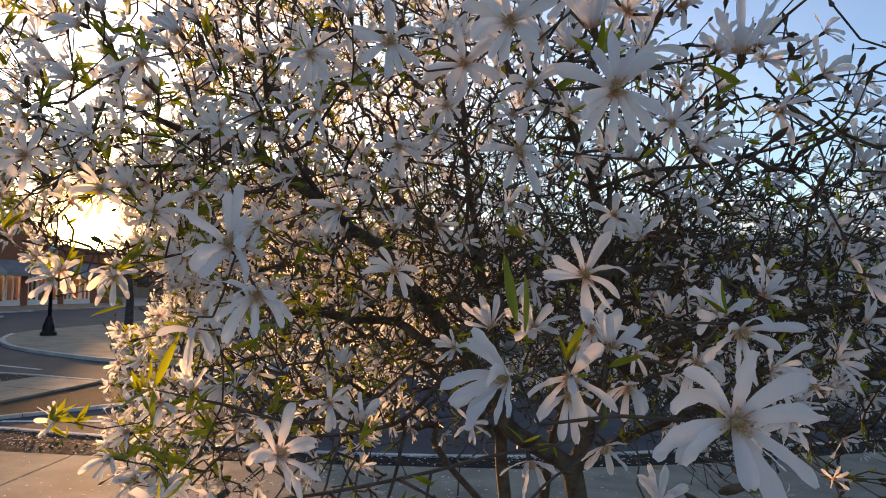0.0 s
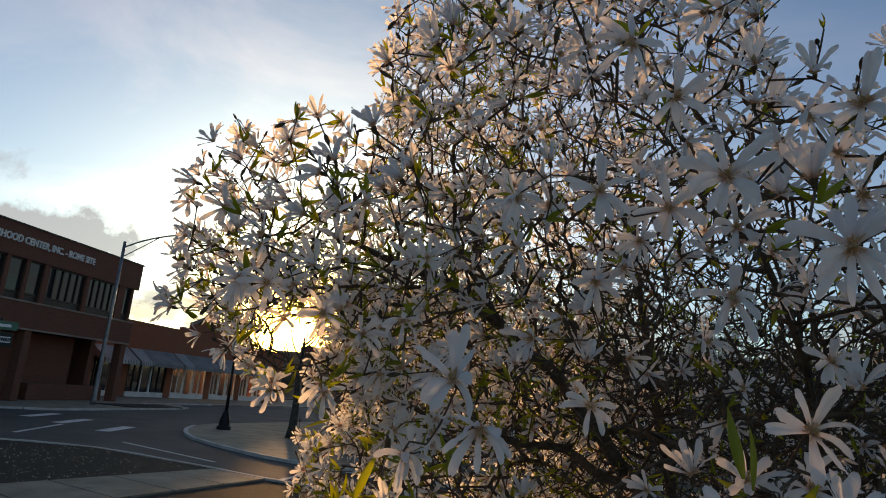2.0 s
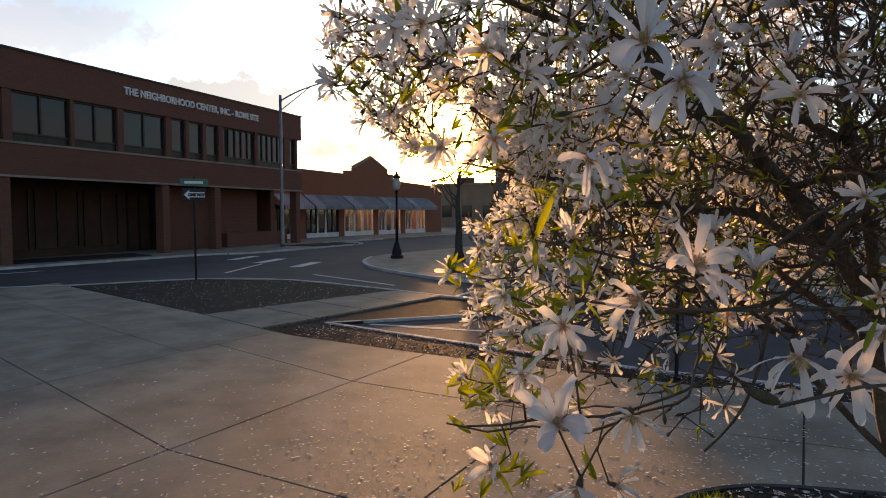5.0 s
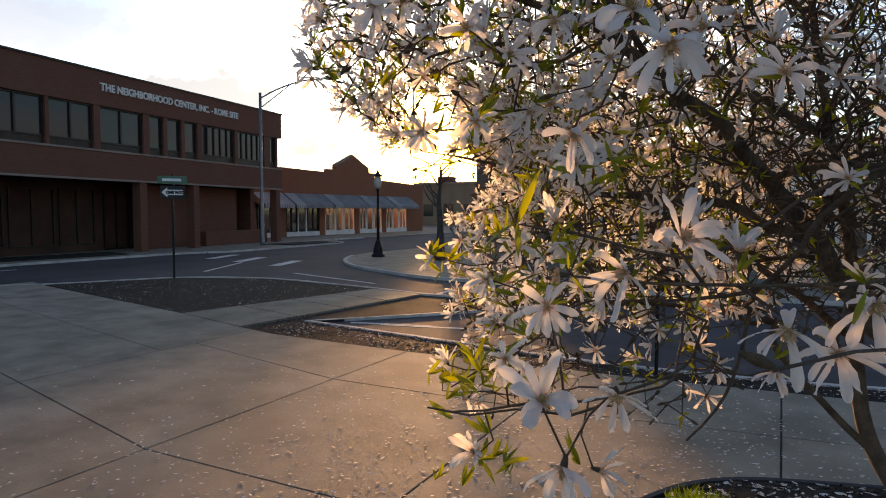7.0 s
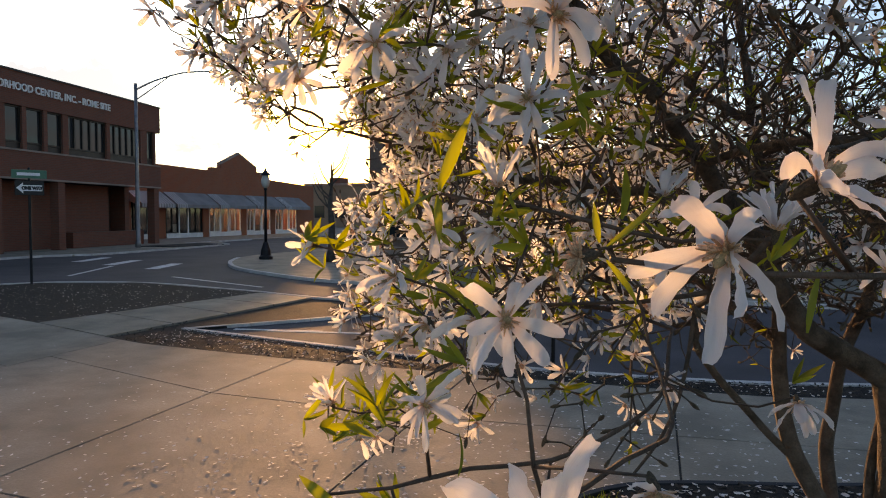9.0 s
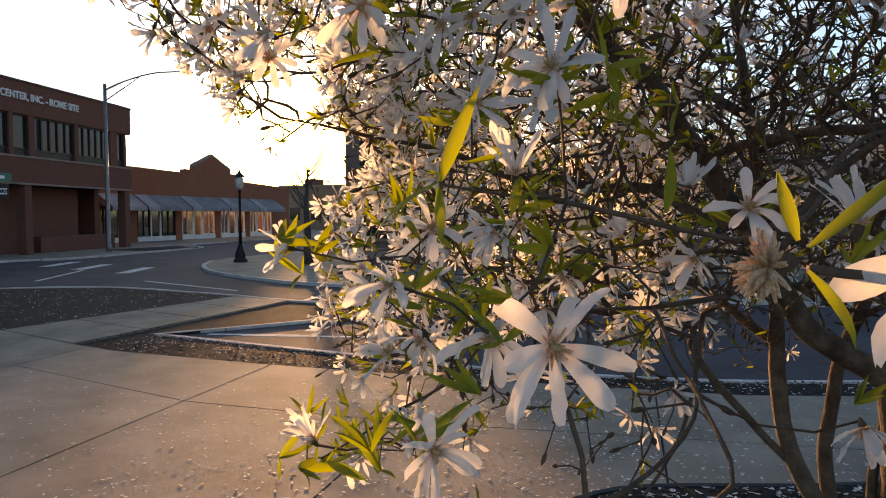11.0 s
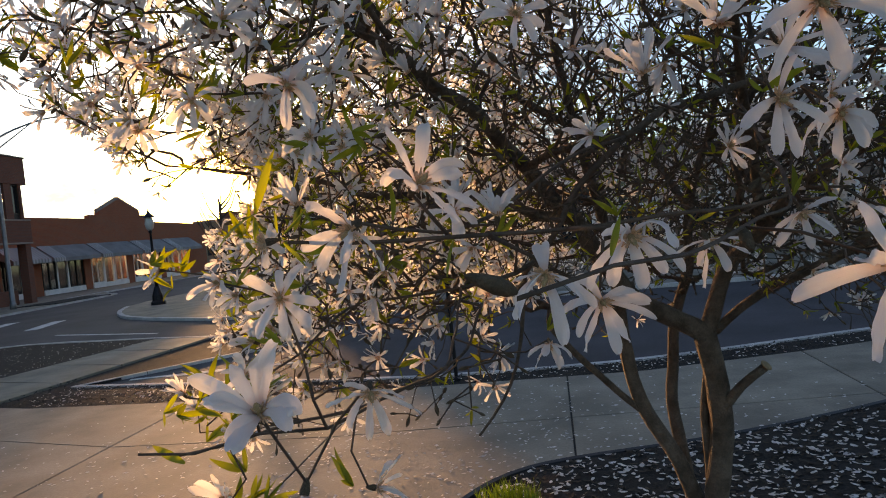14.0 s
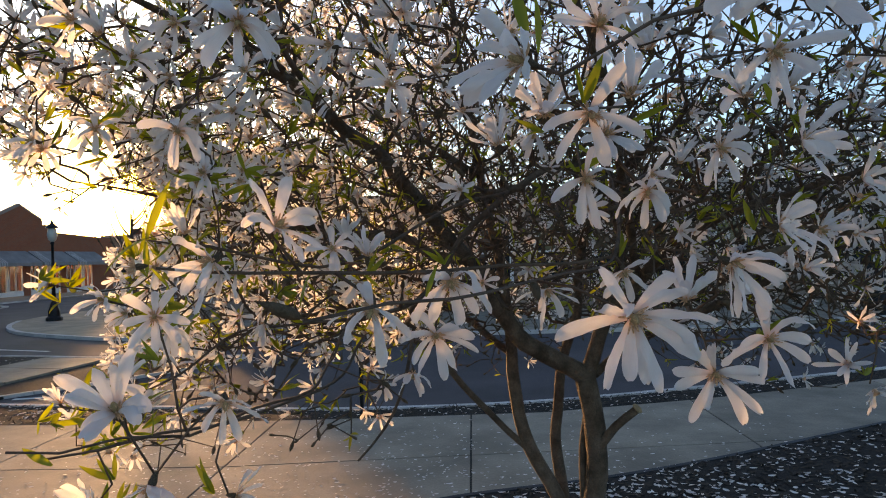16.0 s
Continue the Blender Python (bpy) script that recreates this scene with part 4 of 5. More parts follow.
limb([(-0.27, 1.51, 1.58), (-0.43, 1.45, 1.58), (-0.48, 1.38, 1.57), (-0.51, 1.20, 1.52), (-0.56, 1.14, 1.49), (-0.60, 1.14, 1.46), (-0.67, 1.15, 1.42)], 0.0042, 0.002)
limb([(-0.18, 1.90, 1.52), (-0.20, 1.83, 1.39), (-0.22, 1.76, 1.31), (-0.28, 1.62, 1.23)], 0.008, 0.004)


def crown(p):
    """True inside the crown: a leaning dome, broad above and narrow below, with a low shoulder on one side."""
    x, y, z = p
    wide = 1.62 + 0.5 * min(1.0, max(0.0, (z - 1.75) / 0.4))
    rr = ((x - 0.25) ** 2 + (y - 2.8) ** 2) / wide ** 2
    if rr >= 1:
        return False
    h = 1.75 if x < -0.2 else max(0.5, 1.75 - 1.4 * (x + 0.2))
    roof = 2.1 + h * math.sqrt(1 - rr) * (0.85 + 0.3 * noise.noise(Vector((x * 1.6, y * 1.6, 0))))
    if x < -0.5 * y:
        roof = min(roof, 2.55 + 0.25 * noise.noise(Vector((x * 2.5, y * 2.5, 3))))
    floor_ = 1.32 + 0.25 * noise.noise(Vector((x * 1.5, y * 1.5, 5))) + (0.25 if x > -0.15 and y < 2.2 else 0)
    return floor_ < z < roof


def eye_gap(p):
    """Distance from the stretch of air in which the viewer stands."""
    a, b, q = Vector((0.09, -0.02, 1.90)), Vector((-0.25, 0.42, 1.72)), Vector(p)
    t = max(0.0, min(1.0, (q - a).dot(b - a) / (b - a).length_squared))
    return (q - a - (b - a) * t).length


GAPS = [Vector(q) for q in ((0.03, -0.02, 1.92), (0.0, 0.0, 1.80), (-0.24, 0.41, 1.72), (-0.06, 0.21, 1.715), (0.03, 0.13, 1.69), (0.09, 0.08, 1.71))]


def sunlit_gap(p, wide):
    """True in the thin lanes through which the low sun breaks."""
    return any((Vector(p) - e).normalized().dot(sun_dir) > math.cos(radians(wide)) for e in GAPS)


def below_shoulder(p):
    """True under the rising lower edge of the crown on the sun's side."""
    v = Vector(p) - Vector((-0.25, 0.41, 1.72))
    az, el = math.degrees(math.atan2(v.x, v.y)), math.degrees(math.atan2(v.z, math.hypot(v.x, v.y)))
    return -75 < az < SUN_AZ - 1 and v.y > 0.2 and -3 < el < 4.2 + 1.0 * (SUN_AZ - az)


FLOWERS = []  # place, width, facing


def flower_at(x, y, z, size, kind, way):
    """One bloom near the path, with the way in which it opens. Kinds: f flat and open, u upright, s half open, d drooping."""
    FLOWERS.append((Vector((x, y, z)), size, Vector(way).normalized(), kind))


flower_at(-0.123, 0.589, 1.920, 0.090, 'd', (0.38, -0.82, -0.43))
flower_at(-0.164, 0.621, 1.966, 0.113, 's', (-0.05, -0.91, 0.41))
flower_at(-0.055, 0.939, 1.953, 0.086, 'f', (0.10, -0.99, 0.04))
flower_at(-0.270, 0.763, 1.869, 0.090, 'd', (0.49, -0.82, -0.31))
flower_at(-0.124, 0.670, 1.750, 0.095, 's', (0.72, -0.45, 0.52))
flower_at(-0.165, 0.617, 1.719, 0.090, 'd', (-0.32, -0.81, -0.49))
flower_at(-0.301, 0.759, 1.660, 0.086, 'f', (0.46, -0.89, 0.08))
flower_at(-0.231, 0.573, 1.597, 0.095, 'u', (0.24, -0.68, 0.69))
flower_at(-0.195, 0.701, 1.576, 0.086, 'd', (0.35, -0.74, -0.57))
flower_at(-0.772, 1.210, 1.945, 0.090, 'f', (0.27, -0.95, -0.12))
flower_at(-0.454, 0.899, 1.673, 0.072, 's', (-0.24, -0.94, 0.24))
flower_at(-0.396, 0.838, 1.567, 0.072, 's', (0.66, -0.73, 0.14))
flower_at(-0.546, 0.932, 1.526, 0.054, 'u', (-0.15, -0.53, 0.83))
flower_at(0.204, 0.650, 1.658, 0.118, 'f', (0.09, -0.97, -0.21))
flower_at(0.361, 0.955, 1.551, 0.118, 'f', (-0.00, -0.99, -0.11))
flower_at(-0.029, 0.724, 2.212, 0.088, 'f', (0.10, -0.99, 0.04))
flower_at(0.051, 0.817, 2.217, 0.099, 'f', (0.20, -0.98, -0.06))
flower_at(0.110, 0.649, 2.202, 0.099, 'f', (-0.00, -0.99, 0.13))
flower_at(0.202, 0.563, 2.106, 0.099, 'f', (0.01, -0.97, -0.25))
flower_at(0.199, 0.699, 2.215, 0.099, 'u', (-0.25, -0.54, 0.80))
flower_at(0.286, 0.872, 2.249, 0.099, 'f', (0.40, -0.90, 0.16))
flower_at(0.338, 0.655, 2.169, 0.099, 'u', (-0.15, -0.65, 0.74))
flower_at(-0.191, 0.936, 2.269, 0.088, 'f', (0.10, -0.99, 0.04))
flower_at(-0.181, 0.942, 2.189, 0.088, 'd', (-0.10, -0.92, -0.37))
flower_at(-0.057, 0.958, 2.143, 0.088, 'd', (0.10, -0.92, -0.37))
flower_at(0.122, 0.747, 2.090, 0.099, 'd', (-0.00, -0.93, -0.37))
flower_at(0.351, 0.853, 2.118, 0.099, 's', (0.66, -0.67, 0.33))
flower_at(0.114, 0.541, 1.857, 0.099, 's', (-0.78, -0.61, 0.16))
flower_at(0.086, 0.989, 1.872, 0.099, 'u', (-0.17, -0.47, 0.87))
flower_at(0.223, 0.722, 1.870, 0.099, 'u', (-0.05, -0.65, 0.76))
flower_at(0.188, 0.825, 1.801, 0.099, 'd', (0.22, -0.89, -0.40))
flower_at(0.249, 0.405, 1.854, 0.099, 'f', (-0.01, -0.98, 0.19))
flower_at(0.394, 0.903, 1.902, 0.099, 'u', (-0.26, -0.58, 0.77))
flower_at(0.478, 0.984, 1.929, 0.099, 'u', (0.34, -0.52, 0.78))
flower_at(0.267, 1.063, 1.687, 0.099, 'd', (0.09, -0.71, -0.69))
flower_at(0.314, 1.049, 2.013, 0.099, 'u', (-0.29, -0.50, 0.81))
flower_at(-0.340, 0.970, 1.850, 0.085, 'f', (-0.21, -0.95, 0.24))
flower_at(-0.501, 0.917, 2.066, 0.088, 'f', (-0.10, -0.99, 0.04))
flower_at(-0.586, 0.864, 2.107, 0.088, 'f', (0.20, -0.98, -0.06))
flower_at(-0.571, 1.066, 1.950, 0.088, 'd', (0.10, -0.92, -0.37))
flower_at(-0.673, 1.057, 1.928, 0.088, 's', (-0.44, -0.90, 0.04))
flower_at(0.727, 1.203, 1.889, 0.099, 'u', (0.26, -0.66, 0.71))
flower_at(0.679, 1.202, 1.820, 0.099, 's', (0.72, -0.62, 0.31))
flower_at(0.657, 1.273, 2.385, 0.077, 'u', (0.04, -0.58, 0.82))
flower_at(0.559, 1.090, 1.739, 0.099, 'd', (0.43, -0.82, -0.37))
flower_at(0.179, 1.247, 2.010, 0.077, 's', (-0.42, -0.80, 0.43))
flower_at(-0.514, 1.174, 2.369, 0.088, 'u', (-0.28, -0.74, 0.62))
flower_at(-0.722, 1.089, 2.324, 0.088, 's', (-0.60, -0.75, 0.28))
flower_at(-0.534, 0.942, 2.352, 0.088, 'u', (-0.19, -0.51, 0.84))
flower_at(-0.395, 1.389, 1.640, 0.088, 'd', (-0.13, -0.78, -0.62))
flower_at(-0.596, 1.215, 1.546, 0.088, 's', (-0.48, -0.73, 0.49))
flower_at(0.433, 1.376, 1.884, 0.099, 'u', (0.14, -0.56, 0.81))
flower_at(-0.144, 0.982, 2.353, 0.088, 'u', (-0.06, -0.70, 0.71))
flower_at(-0.035, 1.232, 2.223, 0.088, 'd', (0.30, -0.77, -0.56))
flower_at(0.241, 0.665, 2.284, 0.099, 'f', (-0.28, -0.95, 0.10))
flower_at(-0.839, 0.941, 2.315, 0.088, 's', (-0.62, -0.78, 0.04))
flower_at(-0.780, 0.967, 2.272, 0.088, 'f', (0.36, -0.91, -0.19))
flower_at(-0.915, 1.059, 2.453, 0.088, 'u', (-0.22, -0.66, 0.72))
flower_at(-0.701, 1.033, 2.438, 0.088, 's', (-0.62, 0.58, 0.53))
flower_at(-0.418, 0.855, 2.376, 0.088, 'u', (-0.15, -0.57, 0.81))
flower_at(-0.706, 0.948, 2.122, 0.088, 'f', (0.07, -0.98, -0.21))
flower_at(-1.002, 1.101, 2.103, 0.088, 's', (-0.49, -0.87, 0.03))
flower_at(-0.453, 0.926, 2.266, 0.088, 'd', (0.36, -0.72, -0.60))
flower_at(0.010, 0.634, 2.360, 0.088, 'd', (-0.15, -0.71, -0.68))
flower_at(-0.354, 1.008, 2.650, 0.088, 'u', (0.06, -0.50, 0.87))
flower_at(-0.231, 1.044, 2.539, 0.068, 's', (0.08, 0.75, 0.66))
flower_at(-0.454, 1.144, 2.667, 0.088, 's', (-0.84, 0.27, 0.47))
flower_at(-0.017, 0.844, 2.483, 0.088, 'u', (-0.52, 0.44, 0.74))
flower_at(-0.416, 1.221, 2.772, 0.087, 'u', (-0.32, -0.34, 0.88))
flower_at(0.057, 0.818, 2.377, 0.099, 'f', (0.48, -0.87, -0.10))
flower_at(-0.161, 0.836, 2.243, 0.088, 'd', (0.38, -0.84, -0.39))
flower_at(-0.645, 0.867, 2.113, 0.088, 'f', (0.20, -0.93, -0.31))
flower_at(-0.539, 1.020, 1.934, 0.088, 'd', (0.37, -0.80, -0.47))
flower_at(0.144, 0.838, 1.880, 0.099, 'u', (-0.04, -0.83, 0.55))
flower_at(-0.482, 1.029, 2.045, 0.088, 's', (0.92, -0.37, 0.16))
flower_at(-0.659, 0.924, 2.143, 0.088, 's', (-0.29, -0.78, 0.56))
flower_at(-0.957, 1.068, 2.081, 0.088, 's', (-0.56, -0.81, 0.15))
flower_at(-0.384, 0.941, 1.627, 0.088, 'd', (0.51, -0.81, -0.30))
flower_at(-0.636, 1.035, 1.693, 0.068, 's', (-0.70, -0.68, 0.22))
flower_at(-0.069, 1.134, 1.525, 0.088, 'd', (0.10, -0.83, -0.56))
flower_at(0.011, 0.807, 1.627, 0.088, 'f', (0.20, -0.96, -0.18))
flower_at(-0.272, 0.895, 1.410, 0.088, 's', (0.99, 0.04, -0.10))
flower_at(-0.465, 0.875, 1.405, 0.088, 'u', (-0.04, -0.79, 0.61))
flower_at(-0.708, 1.290, 1.356, 0.088, 'd', (0.18, -0.52, -0.83))
flower_at(-0.723, 1.208, 1.435, 0.068, 'u', (-0.31, -0.53, 0.79))
flower_at(-0.332, 1.483, 1.849, 0.068, 'd', (-0.07, -0.46, -0.89))
flower_at(-0.234, 1.554, 1.918, 0.057, 'u', (0.39, -0.62, 0.68))
flower_at(-0.634, 1.243, 1.628, 0.088, 's', (-0.22, -0.96, 0.16))
flower_at(-0.744, 0.986, 1.993, 0.068, 'd', (-0.45, -0.68, -0.58))
flower_at(-0.370, 0.968, 1.762, 0.088, 'u', (0.00, -0.29, 0.96))
flower_at(-0.500, 1.115, 1.714, 0.088, 'f', (0.06, -0.96, 0.27))
flower_at(-0.540, 1.183, 1.574, 0.088, 'd', (-0.21, -0.67, -0.71))
flower_at(-0.482, 1.228, 1.869, 0.088, 's', (0.75, -0.53, 0.40))
flower_at(-1.103, 1.389, 2.142, 0.088, 'u', (-0.53, -0.50, 0.68))
flower_at(-1.203, 1.343, 2.135, 0.088, 'd', (-0.06, -0.61, -0.79))
flower_at(-0.131, 1.804, 2.056, 0.065, 'u', (0.27, -0.61, 0.75))
flower_at(-1.017, 1.424, 2.083, 0.088, 's', (-0.35, -0.92, 0.17))
flower_at(-0.843, 1.331, 2.100, 0.088, 'd', (0.06, -0.76, -0.65))
flower_at(-0.776, 1.485, 1.285, 0.088, 'd', (0.31, -0.34, -0.89))
flower_at(-0.227, 1.338, 1.762, 0.088, 'u', (-0.04, -0.20, 0.98))
flower_at(-0.180, 1.069, 1.734, 0.088, 'f', (0.22, -0.86, 0.47))
flower_at(-0.073, 1.901, 2.187, 0.063, 'd', (0.70, -0.40, -0.59))
flower_at(-0.555, 1.256, 1.562, 0.088, 's', (0.89, -0.30, -0.34))
flower_at(-0.686, 1.408, 1.565, 0.088, 'd', (0.12, -0.59, -0.79))
flower_at(-0.780, 1.509, 1.632, 0.088, 's', (-0.30, -0.88, 0.37))
flower_at(-0.029, 0.648, 1.672, 0.088, 'd', (-0.06, -0.69, -0.73))
flower_at(0.038, 0.715, 1.692, 0.099, 'd', (0.22, -0.80, -0.56))
flower_at(0.150, 1.046, 1.663, 0.099, 'd', (0.31, -0.42, -0.85))
flower_at(-0.109, 1.001, 1.721, 0.088, 'u', (0.13, -0.13, 0.98))
flower_at(0.284, 0.960, 1.795, 0.099, 'd', (-0.10, -0.89, -0.45))
flower_at(0.233, 0.955, 1.873, 0.099, 'f', (-0.01, -0.96, 0.29))
flower_at(-0.220, 0.604, 1.524, 0.088, 'd', (0.05, -0.69, -0.72))
flower_at(-0.342, 1.347, 1.946, 0.068, 'd', (0.06, -0.26, -0.96))
flower_at(-0.508, 1.075, 1.480, 0.088, 'u', (0.14, -0.24, 0.96))
flower_at(0.176, 0.666, 1.843, 0.099, 'd', (0.07, -0.87, -0.50))
flower_at(0.197, 0.738, 1.947, 0.099, 'f', (0.32, -0.93, 0.19))
flower_at(0.362, 0.901, 1.840, 0.099, 'd', (0.19, -0.92, -0.33))
flower_at(0.323, 0.754, 1.701, 0.099, 's', (0.66, -0.65, -0.39))
flower_at(0.392, 0.852, 1.609, 0.099, 'f', (0.00, -1.00, -0.01))
flower_at(0.314, 0.898, 1.654, 0.099, 'u', (-0.16, -0.65, 0.74))
flower_at(0.673, 1.264, 1.507, 0.099, 's', (-0.44, -0.85, 0.28))
flower_at(0.716, 1.269, 1.461, 0.099, 'd', (0.15, -0.63, -0.77))
flower_at(0.345, 0.683, 1.894, 0.099, 'd', (0.17, -0.82, -0.54))
flower_at(0.439, 0.854, 1.836, 0.099, 's', (0.66, -0.75, -0.03))
flower_at(0.432, 0.909, 1.741, 0.099, 's', (0.77, -0.63, 0.11))
flower_at(0.152, 1.332, 1.950, 0.099, 'd', (-0.24, -0.40, -0.88))
flower_at(-0.079, 1.076, 2.026, 0.088, 'u', (0.20, -0.57, 0.80))
flower_at(-0.020, 1.186, 2.045, 0.088, 's', (0.82, -0.55, -0.16))
flower_at(-0.371, 0.959, 2.068, 0.088, 'd', (-0.14, -0.89, -0.44))
flower_at(-0.530, 1.029, 2.086, 0.088, 'u', (-0.13, -0.71, 0.69))
flower_at(-0.540, 1.260, 1.984, 0.088, 'd', (0.06, -0.75, -0.66))
flower_at(0.725, 1.394, 1.751, 0.099, 'd', (0.41, -0.67, -0.62))


NEAR = [f[0] for f in FLOWERS]
tries = 0
outer = []
while len(outer) < 4300 and tries < 500000:
    tries += 1
    p = (rt.uniform(-1.9, 2.4), rt.uniform(0.6, 4.95), rt.uniform(1.1, 4.1))
    if not crown(p) or eye_gap(p) < 0.72 or sunlit_gap(p, 3.3) or below_shoulder(p):
        continue
    u, v, s = (p[0] - 0.25) / 2.1, (p[1] - 2.8) / 2.1, (p[2] - 2.0) / 1.7
    shell = u * u + v * v + max(0, s) ** 2
    if rt.random() > max(0.22 if p[0] < -0.15 and p[1] > 1.5 else 0.05, min(1.0, shell ** 1.5)):
        continue
    if p[1] < 1.9 and p[2] < 2.2 and -0.4 < p[0] < 0.75 and rt.random() < 0.72:
        continue
    away = (Vector(p) - Vector((-0.05, 0.2, 1.75))).length
    if away < 1.7 and p[2] < 1.75 + 0.28 * p[1] and -0.7 < p[0] < 0.9 and rt.random() < 0.55:
        continue
    if away < 1.3 and min((Vector(p) - q).length for q in NEAR) < 0.09:
        continue
    if outer and min((Vector(p) - q).length for q in outer) < 0.05:
        continue
    outer.append(Vector(p))
left_rear = 0
while left_rear < 750:
    p = (rt.uniform(-1.7, -0.2), rt.uniform(1.2, 4.2), rt.uniform(1.4, 2.5))
    if crown(p) and eye_gap(p) > 0.85 and not sunlit_gap(p, 2.6) and not below_shoulder(p):
        outer.append(Vector(p))
        left_rear += 1
veil = 0
while veil < 230:
    p = (rt.uniform(-1.35, -0.7), rt.uniform(1.7, 2.7), rt.uniform(1.7, 2.35))
    if crown(p) and not sunlit_gap(p, 2.2) and not below_shoulder(p) and SUN_AZ - 7 < math.degrees(math.atan2(p[0] + 0.25, p[1] - 0.41)) < SUN_AZ + 12:
        outer.append(Vector(p))
        veil += 1
flank = 0
while flank < 420:
    p = (rt.uniform(0.5, 2.3), rt.uniform(1.1, 3.8), rt.uniform(1.5, 2.7))
    if crown(p) and eye_gap(p) > 0.85:
        outer.append(Vector(p))
        flank += 1
rear = 0
while rear < 380:
    p = (rt.uniform(-0.6, 2.2), rt.uniform(3.2, 4.8), rt.uniform(1.45, 2.7))
    if crown(p):
        outer.append(Vector(p))
        rear += 1
inner = []
tries = 0
while len(inner) < 11000 and tries < 400000:
    tries += 1
    p = (rt.uniform(-1.9, 2.4), rt.uniform(0.65, 4.9), rt.uniform(1.1, 3.9))
    if crown(p) and eye_gap(p) > 0.72 and not sunlit_gap(p, 1.8) and not below_shoulder(p):
        inner.append(Vector(p))
flank = 0
while flank < 2600:
    p = (rt.uniform(0.45, 2.3), rt.uniform(1.3, 4.4), rt.uniform(1.4, 2.5))
    if crown(p) and eye_gap(p) > 0.95:
        inner.append(Vector(p))
        flank += 1
core_twigs = 0
while core_twigs < 3600:
    p = Vector((rt.gauss(0.35, 0.6), rt.gauss(2.5, 0.55), rt.gauss(2.05, 0.38)))
    if crown(p) and eye_gap(p) > 0.9 and not sunlit_gap(p, 2.0) and not below_shoulder(p):
        inner.append(p)
        core_twigs += 1
middle = Vector((0.1, 2.7, 2.0))
jobs = [(p, "outer") for p in outer] + [(p, "inner") for p in inner] + [(f[0], k) for k, f in enumerate(FLOWERS)]
jobs.sort(key=lambda j: (j[0] - middle).length)
bud_tips, leaf_tips = [], []
for p, what in jobs:
    if what == "inner":
        i = reach(p)
        way = Vector(NP[i] - NP[NPAR[i]]).normalized()
        (bud_tips if rt.random() < 0.88 else leaf_tips).append((p, way))
    elif what == "outer":
        out = (p - middle).normalized()
        way = (out + Vector((0, 0, 0.25)) + Vector((rt.gauss(0, 1), rt.gauss(0, 1), rt.gauss(0, 1))) * 0.45).normalized()
        size = rt.uniform(0.066, 0.102)
        FLOWERS.append((p, size, way, rt.choice("ffuussdd")))
        reach(p - way * size * 0.12)
        if rt.random() < (0.7 if p.x < -0.3 else 0.35):
            leaf_tips.append((p - way * 0.03, (way + Vector((rt.gauss(0, 1), rt.gauss(0, 1), 0.4))).normalized()))
    else:
        q, size, way, kind = FLOWERS[what]
        reach(q - way * size * 0.12)
        if rt.random() < (1.0 if q.x < -0.25 else 0.6):
            leaf_tips.append((q - way * 0.03, (Vector((rt.gauss(0, 1), rt.gauss(0, 1), 0.5)) - way * 0.3).normalized()))

# thickness of the wood: each piece carries what grows from it
kids = [[] for _ in range(NN)]
for i in range(1, NN):
    if NPAR[i] >= 0:
        kids[NPAR[i]].append(i)
R = np.zeros(NN)
E = 2.75
for i in range(NN - 1, -1, -1):
    R[i] = max(R[i] ** (1 / E) if R[i] > 0 else 0.0015, 0.0015)
    if NPAR[i] >= 0:
        R[NPAR[i]] += R[i] ** E
R = np.where((NMIN[:NN] > 0) & (NMIN[:NN] < 0.0045), np.minimum(R, NMIN[:NN] * 1.5), R)
R = np.where(NMIN[:NN] > 0.02, np.maximum(np.minimum(R, NMIN[:NN] * 1.05), NMIN[:NN]), np.maximum(np.minimum(R, 0.016), NMIN[:NN]))

twig_v, twig_f = [], []


def tube_into(V, F, pts, rad, sides):
    side = None
    base = len(V)
    for k, p in enumerate(pts):
        way = pts[min(k + 1, len(pts) - 1)] - pts[max(k - 1, 0)]
        way = way.normalized() if way.length > 1e-9 else Vector((0, 0, 1))
        if side is None:
            side = way.orthogonal().normalized()
        s2 = side - way * side.dot(way)
        side = s2.normalized() if s2.length > 1e-6 else way.orthogonal().normalized()
        up = way.cross(side)
        for j in range(sides):
            a = 2 * math.pi * j / sides
            r = rad[k]
            if r > 0.02:
                r *= 1 + 0.10 * noise.noise(p * 14 + Vector((j * 0.9, 0, 0)))
            V.append(tuple(p + (side * math.cos(a) + up * math.sin(a)) * r))
    for k in range(len(pts) - 1):
        for j in range(sides):
            a, b = base + k * sides + j, base + k * sides + (j + 1) % sides
            F.append((a, b, b + sides, a + sides))
    F.append(tuple(range(base, base + sides))[::-1])
    F.append(tuple(range(base + (len(pts) - 1) * sides, base + len(pts) * sides)))


starts = [0]
while starts:
    i = starts.pop()
    chain = [i] if NPAR[i] < 0 else [NPAR[i], i]
    while kids[i]:
        order = sorted(kids[i], key=lambda c: -R[c])
        starts += order[1:]
        i = order[0]
        chain.append(i)
    pts = [Vector(NP[c]) for c in chain]
    rad = [float(R[c]) for c in chain]
    if len(chain) > 2 and NPAR[chain[0]] >= 0 or len(chain) > 2 and chain[0] != 0:
        rad[0] = min(rad[0], rad[1] * 1.15)
    top = max(rad)
    if top > 0.0125:
        V, F = [], []
        tube_into(V, F, pts, rad, 12 if top > 0.03 else 8)
        raw_mesh("stem" if top > 0.035 else "branch", V, F, M_BARK, magnolia)
    else:
        tube_into(twig_v, twig_f, pts, rad, 5 if top > 0.005 else 4 if top > 0.0025 else 3)
